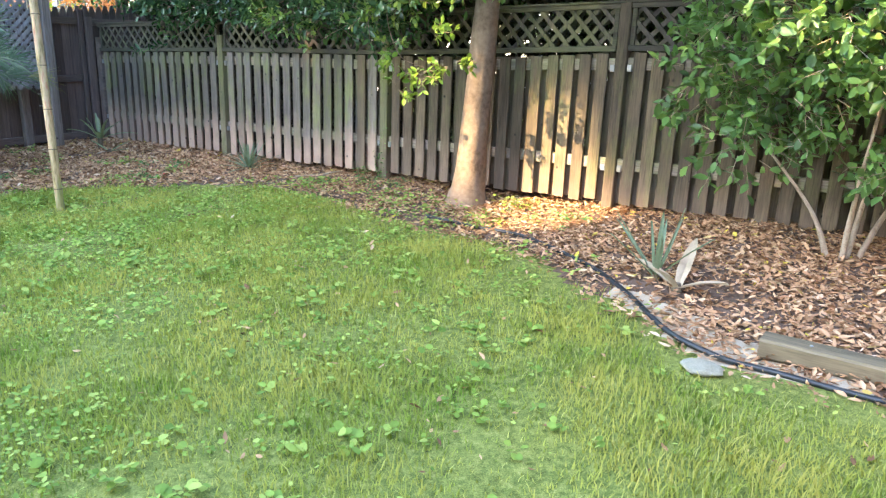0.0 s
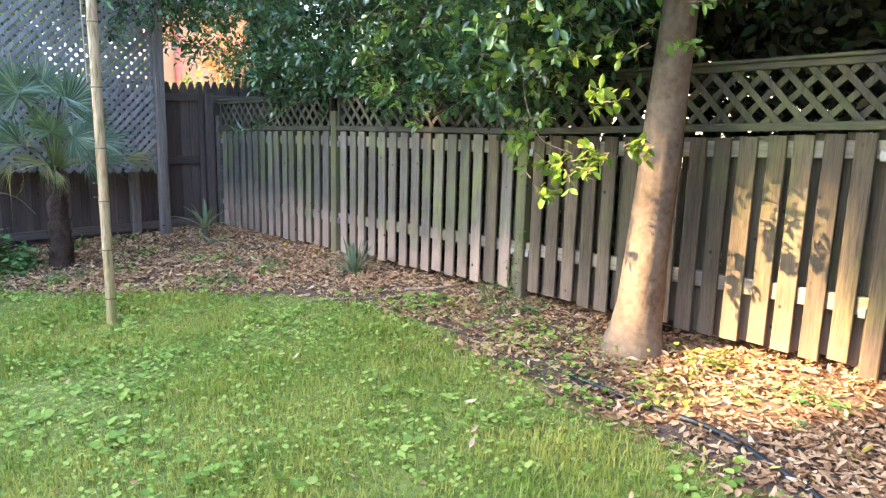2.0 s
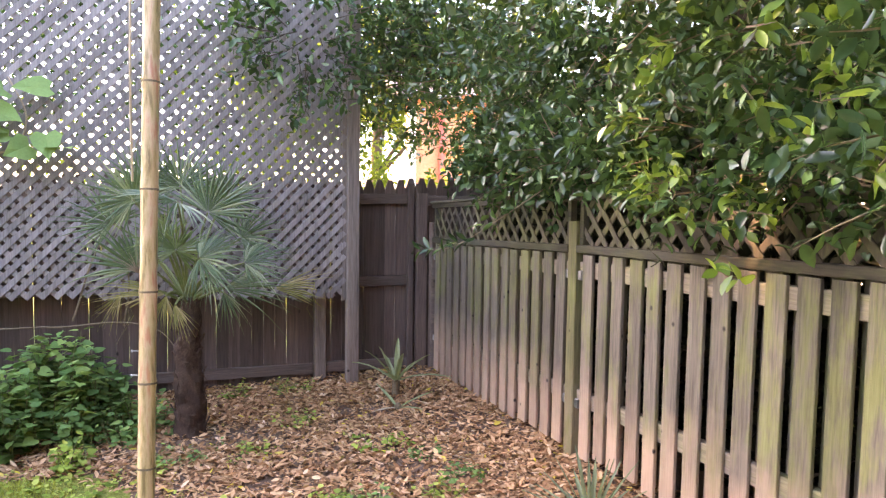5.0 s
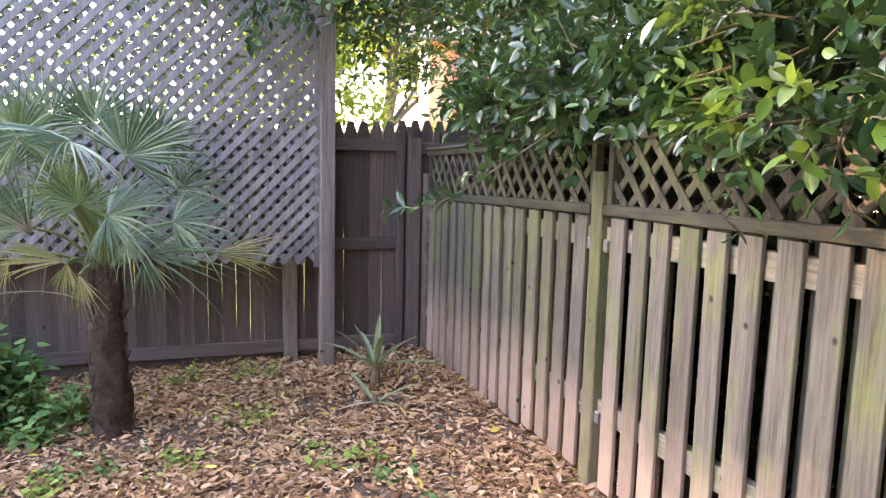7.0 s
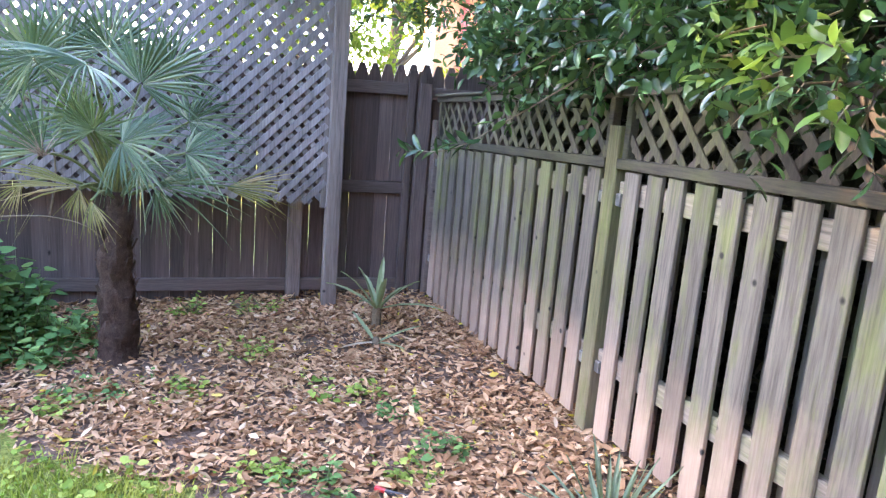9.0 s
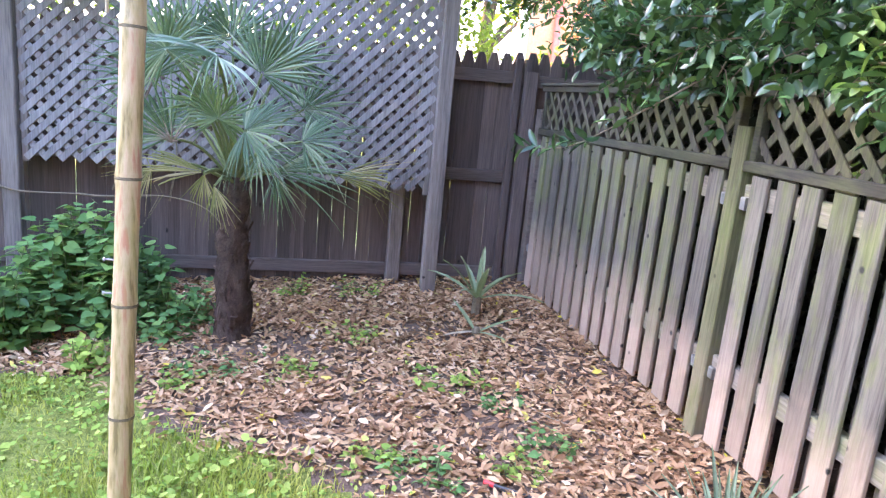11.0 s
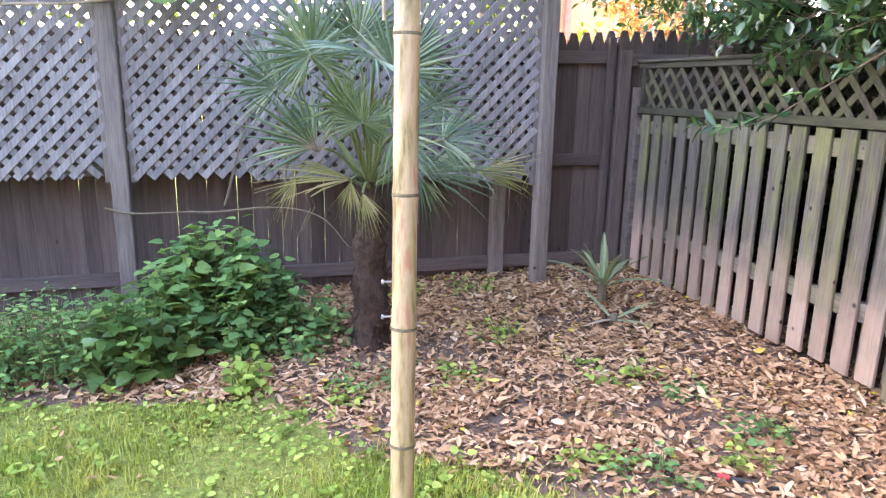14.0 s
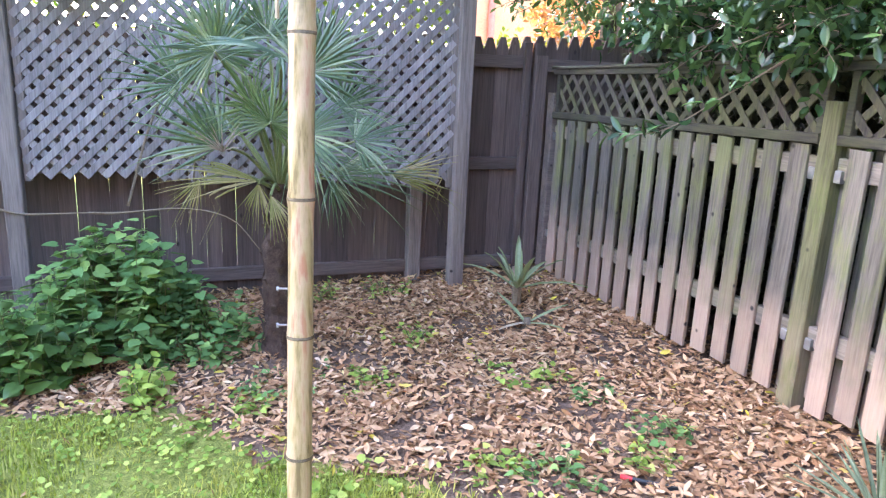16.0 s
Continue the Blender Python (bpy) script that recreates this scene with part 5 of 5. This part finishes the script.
# ---- a pale house beyond the side fence ----
def build_closing():
    """Unseen wall behind, hedge beside the walker, added to close off low light."""
    w = thing("wall_added_blocker", "unseen brown brick-coloured wall added behind the lawn to block light", "wall", (0, -5.0, 0), kind="structure")
    part("wall", beam((-9, 0, 2.5), (6, 0, 2.5), 0.3, 5.4, edge=0.01), M_WALL, w)
    h = thing("hedge", "unseen tall green hedge added beside the lawn to block light", "hedge", (-7.0, 2.0, 0))
    for y in np.arange(-6, 7.1, 1.0):
        part("stem", tube([(0, y, -0.3), (0.05, y + 0.05, 2.5), (0, y, 5.6)], [0.09, 0.07, 0.02], 6), M_DARKBARK, h)
    n = 14000
    p = np.stack([rng.normal(0, 0.3, n), rng.uniform(-6.6, 7.2, n), rng.uniform(-0.3, 6.3, n)], 1)
    ln = rng.uniform(0.2, 0.34, n)
    many("leaves", PLAIN_V, PLAIN_F, placed(p, rng.normal(0, 1, p.shape), rng.normal(0, 1, p.shape), ln, ln * 0.6), M_NETTLE, h)


def build_house():
    h = thing("house", "neighbouring house with pale lap siding and a grey roof", "house", (14.5, 3.0, -0.1))
    part("wall", beam((0, -6, 1.6), (0, 14, 1.6), 0.3, 3.4, edge=0.01), M_SIDING, h)
    for k in range(16):
        part("siding_board", beam((-0.165, -6, 0.1 + k * 0.2), (-0.165, 14, 0.1 + k * 0.2), 0.03, 0.19, edge=0.003), M_SIDING, h)
    part("roof", beam((0.6, -6.4, 3.9), (0.6, 14.4, 3.9), 2.6, 0.18, up=(-0.45, 0, 0.9)), M_ROOF, h)
    part("gutter", beam((-0.55, -6.4, 3.32), (-0.55, 14.4, 3.32), 0.12, 0.1), M_SIDING, h)
    for y in (-2.5, 2.5, 7.5):
        w = part("window", beam((-0.17, y - 0.5, 1.9), (-0.17, y + 0.5, 1.9), 0.05, 1.3), M_SIDING, h)
        part("pane", beam((-0.2, y - 0.42, 1.9), (-0.2, y + 0.42, 1.9), 0.01, 1.12), M_GLASS, w)


def build_far_trees():
    """Sunlit broadleaf trees beyond the houses, above the back corner."""
    for x, y, z, r in ((9.2, 25.0, 5.2, 3.2), (13.5, 26.0, 5.6, 3.6), (6.2, 22.5, 4.4, 1.7)):
        t = thing("tree", "sunlit yellow-green broadleaf tree beyond the back fence", "tree", (x, y, -0.55), group="trees beyond the back fence")
        part("trunk", tube([(0, 0, -0.2), (0.1, 0, 1.5), (0, 0.1, 3.0), (0.1, 0, z + 1)], [0.22, 0.18, 0.14, 0.05], 10, wob=0.2), M_DARKBARK, t, smooth=True)
        o = np.array((x, y, -0.55))
        c = in_ball(16, (x, y, z), (r * 0.75, 1.2, r * 0.75))
        for e in c[:6]:
            part("limb", tube(curve_points([(0, 0.05, 2.4), tuple((e - o) * 0.5 + np.array([0, 0, 1.2])), tuple(e - o)], 4), list(np.linspace(0.09, 0.02, 9)), 6), M_DARKBARK, t)
        p = np.concatenate([in_ball(300, q, (r * 0.42, 0.8, r * 0.36), 0.2) for q in c])
        ln = rng.uniform(0.16, 0.28, len(p))
        many("crown", OVAL_V, OVAL_F, placed(p - o, rng.normal(0, 1, p.shape), rng.normal(0, 0.6, p.shape) + np.array([0, 0, 0.8]), ln, ln * 0.6), M_YELLOWLEAF, t)


def build_salmon_house():
    """The gable side of a house some way beyond the back fence."""
    h = thing("house", "salmon stucco house with a red downspout beyond the back fence", "house", (8.75, 19.0, -0.3))
    part("wall", beam((-0.4, 0, 1.9), (3.4, 0, 1.9), 0.25, 3.9, edge=0.01), M_STUCCO, h)
    part("corner_board", beam((-0.33, -0.15, 0.0), (-0.33, -0.15, 3.8), 0.16, 0.05, up=(0, 1, 0)), M_SIDING, h)
    part("downspout", tube([(0.35, -0.19, 0.1), (0.35, -0.19, 2.0), (0.35, -0.19, 3.8)], 0.07, 10), M_REDTRIM, h, "red downspout", smooth=True)
    part("roof", beam((-0.8, -0.1, 3.98), (3.8, -0.1, 3.98), 1.2, 0.16, up=(0, -0.3, 0.95)), M_ROOF, h)
    part("gutter", beam((-0.7, -0.62, 3.86), (3.7, -0.62, 3.86), 0.12, 0.1), M_SIDING, h)
    w = part("window", beam((1.4, -0.14, 2.1), (2.3, -0.14, 2.1), 0.08, 1.2), M_SIDING, h)
    part("pane", beam((1.48, -0.19, 2.1), (2.22, -0.19, 2.1), 0.01, 1.04), M_GLASS, w)
    c = thing("power_cable", "thin black cable strung beyond the back fence", "cable", (2.0, 12.0, 0))
    part("wire", tube(curve_points([(-6, 0, 2.55), (2, 0, 2.2), (4.6, 0, 2.08), (8, 0, 2.12), (14, 0, 2.6)], 8), 0.006, 5), M_HOSE, c)
    for x in (-6, 14):
        part("pole", tube([(x, 0, -0.4), (x, 0, 1.5), (x, 0, 3.2)], [0.09, 0.08, 0.07], 10), M_DARKBARK, c)


M_HOSE, _nt, _b = nodes_of("black_rubber")
_b.inputs["Base Color"].default_value, _b.inputs["Roughness"].default_value = (0.018, 0.02, 0.022, 1), 0.42
M_RED, _nt, _b = nodes_of("red_plastic")
_b.inputs["Base Color"].default_value, _b.inputs["Roughness"].default_value = (0.6, 0.03, 0.03, 1), 0.4
M_GLASS, _nt, _b = nodes_of("window_glass")
_b.inputs["Base Color"].default_value, _b.inputs["Roughness"].default_value = (0.03, 0.04, 0.05, 1), 0.05
M_SIDING = rough_mat("pale_siding", [(0.3, (0.66, 0.66, 0.63)), (0.7, (0.78, 0.78, 0.75))], 1.5, 0.6, 0.1)
M_WALL = rough_mat("brown_blocker_wall", [(0.3, (0.17, 0.10, 0.075)), (0.7, (0.28, 0.17, 0.13))], 8, 0.85, 0.3)
M_STUCCO = rough_mat("salmon_stucco", [(0.3, (0.46, 0.20, 0.12)), (0.7, (0.58, 0.29, 0.19))], 3, 0.85, 0.3)
M_REDTRIM = rough_mat("red_paint", [(0.3, (0.45, 0.10, 0.08)), (0.7, (0.6, 0.17, 0.13))], 9, 0.5, 0.1)
M_ROOF = rough_mat("grey_shingle", [(0.3, (0.08, 0.08, 0.085)), (0.7, (0.17, 0.165, 0.16))], 6)

build_tree()
build_neighbour_trees()
build_unseen_shade_trees()
build_shade_backing()
build_palm()
build_bamboo()
build_bed_plants()
build_shrub()
build_edging()
build_vine()
build_climber()
build_house()
build_salmon_house()
build_far_trees()
build_closing()


# ---- lawn, weeds in it, and the fallen leaves ----
def fractal(x, y, s, o):
    return np.array([noise.noise((a * s, b * s, o)) for a, b in zip(x, y)])


def build_lawn():
    n = 340000
    x, y = rng.uniform(-1.6, 5.0, n), rng.uniform(-0.4, 8.9, n)
    d = bed(x, y)
    cells = np.arange(-4, 12, 0.1)
    patch = np.array([[noise.noise((a * 1.3, b * 1.3, 9.0)) for a in cells] for b in cells])
    pn = patch[np.clip(((y + 4) / 0.1).astype(int), 0, len(cells) - 1), np.clip(((x + 4) / 0.1).astype(int), 0, len(cells) - 1)]
    keep = rng.random(n) < np.clip((0.06 - d + 0.25 * pn) / 0.4, 0, 1) * np.clip(0.85 + 1.1 * pn, 0.1, 1) * np.clip((x + 1.6 + 1.2 * pn) / 1.3, 0, 1) * np.clip((y + 0.4 + 0.5 * pn) / 0.5, 0, 1)
    x, y, pn = x[keep], y[keep], pn[keep]
    z = ground_z(x, y) - 0.004
    k = len(x)
    a = rng.uniform(0, 6.28, k)
    h = rng.uniform(0.015, 0.055, k) * (1 + 0.7 * pn)
    w = rng.uniform(0.0035, 0.0075, k)
    m = np.zeros((k, 3, 4))
    m[:, 0, 0], m[:, 1, 0] = np.cos(a) * w, np.sin(a) * w
    lean = rng.uniform(0.6, 2.4, k) * h
    m[:, 0, 1], m[:, 1, 1] = -np.sin(a) * lean, np.cos(a) * lean
    m[:, 2, 2] = h
    m[:, :, 3] = np.stack([x, y, z], 1)
    tagged(many("grass", BLADE_V, BLADE_F, m, M_GRASS), "short patchy yellow-green lawn grass", "grass", kind="stuff")
    n = 84000
    x, y = rng.uniform(-1.4, 5.4, n), rng.uniform(0.0, 8.6, n)
    f = fractal(x, y, 1.1, 3.0) + 0.5 * fractal(x, y, 4.0, 8.0)
    lush = np.clip(0.2 + 1.2 * f + 0.5 * np.clip((y - 2.7) / 1.6, -0.9, 0.7), 0.02, 1)
    stray = 0.12 + 0.75 * np.clip(1 - np.abs(y - 3.7) / 2.2, 0, 1)
    keep = rng.random(n) < lush * np.clip((-bed(x, y) + stray) / (stray + 0.13), 0, 1) * np.where(y > 5.6, 0.6, np.interp(y, (0.6, 2.6), (0.45, 1)))
    x, y = x[keep], y[keep]
    small = np.stack([x, y, rng.uniform(0.010, 0.030, len(x))], 1)
    # broader plants: a few leaves from one root
    m = 4200
    x, y = rng.uniform(-1.4, 5.3, m), rng.uniform(0.2, 8.4, m)
    stray = 0.15 + 0.75 * np.clip(1 - np.abs(y - 3.6) / 2.2, 0, 1)
    keep = (rng.random(m) < np.interp(y, (0.6, 2.6), (0.2, 1)) * np.clip(0.5 + 1.3 * fractal(x, y, 0.9, 21.0), 0.08, 1)) & (rng.random(m) < np.clip((-bed(x, y) + stray) / 0.3, 0, 1))
    x, y = np.repeat(x[keep], 5), np.repeat(y[keep], 5)
    size = np.repeat(rng.uniform(0.024, 0.05, keep.sum()), 5) * rng.uniform(0.7, 1.1, len(x))
    broad = np.stack([x + rng.normal(0, 0.012, len(x)), y + rng.normal(0, 0.012, len(x)), size], 1)
    every = np.concatenate([small, broad])
    k = len(every)
    a = rng.uniform(0, 6.28, k)
    dirs = np.stack([np.cos(a), np.sin(a), rng.uniform(-0.05, 0.55, k)], 1)
    pos = np.stack([every[:, 0], every[:, 1], ground_z(every[:, 0], every[:, 1]) + rng.uniform(0.012, 0.042, k) + np.where(bed(every[:, 0], every[:, 1]) > -0.05, 0.03, 0)], 1)
    ln = every[:, 2]
    tagged(many("lawn_weeds", ROUND_V, ROUND_F, placed(pos, dirs, rng.normal(0, 0.35, pos.shape) + np.array([0, 0, 1]), ln, ln * rng.uniform(0.6, 0.95, k)), M_CLOVER), "broad-leaved clover and violets growing in the lawn", "weeds", kind="stuff")


def build_litter():
    n = 330000
    x, y = rng.uniform(-1.0, 5.75, n), rng.uniform(-0.8, 9.35, n)
    d = bed(x, y)
    dens = np.where(d > 0, np.clip(0.5 + d * 1.1, 0, 1), np.clip(0.25 + d * 1.4, 0.006, 1))
    dens *= np.clip(0.72 + 1.1 * fractal(x, y, 1.8, 14.0) + 0.6 * fractal(x, y, 6.0, 2.0), 0.3, 1) * np.where(x < 2.2, 0.4, 1)
    keep = rng.random(n) < dens
    x, y, d = x[keep], y[keep], d[keep]
    k = len(x)
    a = rng.uniform(0, 6.28, k)
    dirs = np.stack([np.cos(a), np.sin(a), rng.normal(0, 0.3, k)], 1)
    ln = 0.022 + 0.045 * rng.random(k) ** 1.4
    flip = rng.choice([-1.0, 1.0], k)
    pos = np.stack([x, y, ground_z(x, y) + rng.uniform(0.006, 0.03, k)], 1)
    nrm = rng.normal(0, 0.38, pos.shape) + np.array([0, 0, 1]) * flip[:, None]
    tagged(many("leaf_litter", CURL_V, CURL_F, placed(pos, dirs, nrm, ln, ln * rng.uniform(0.3, 0.46, k)), M_LITTER), "dry brown and tan fallen leaves covering the bed", "leaf litter", kind="stuff")


build_lawn()
build_litter()
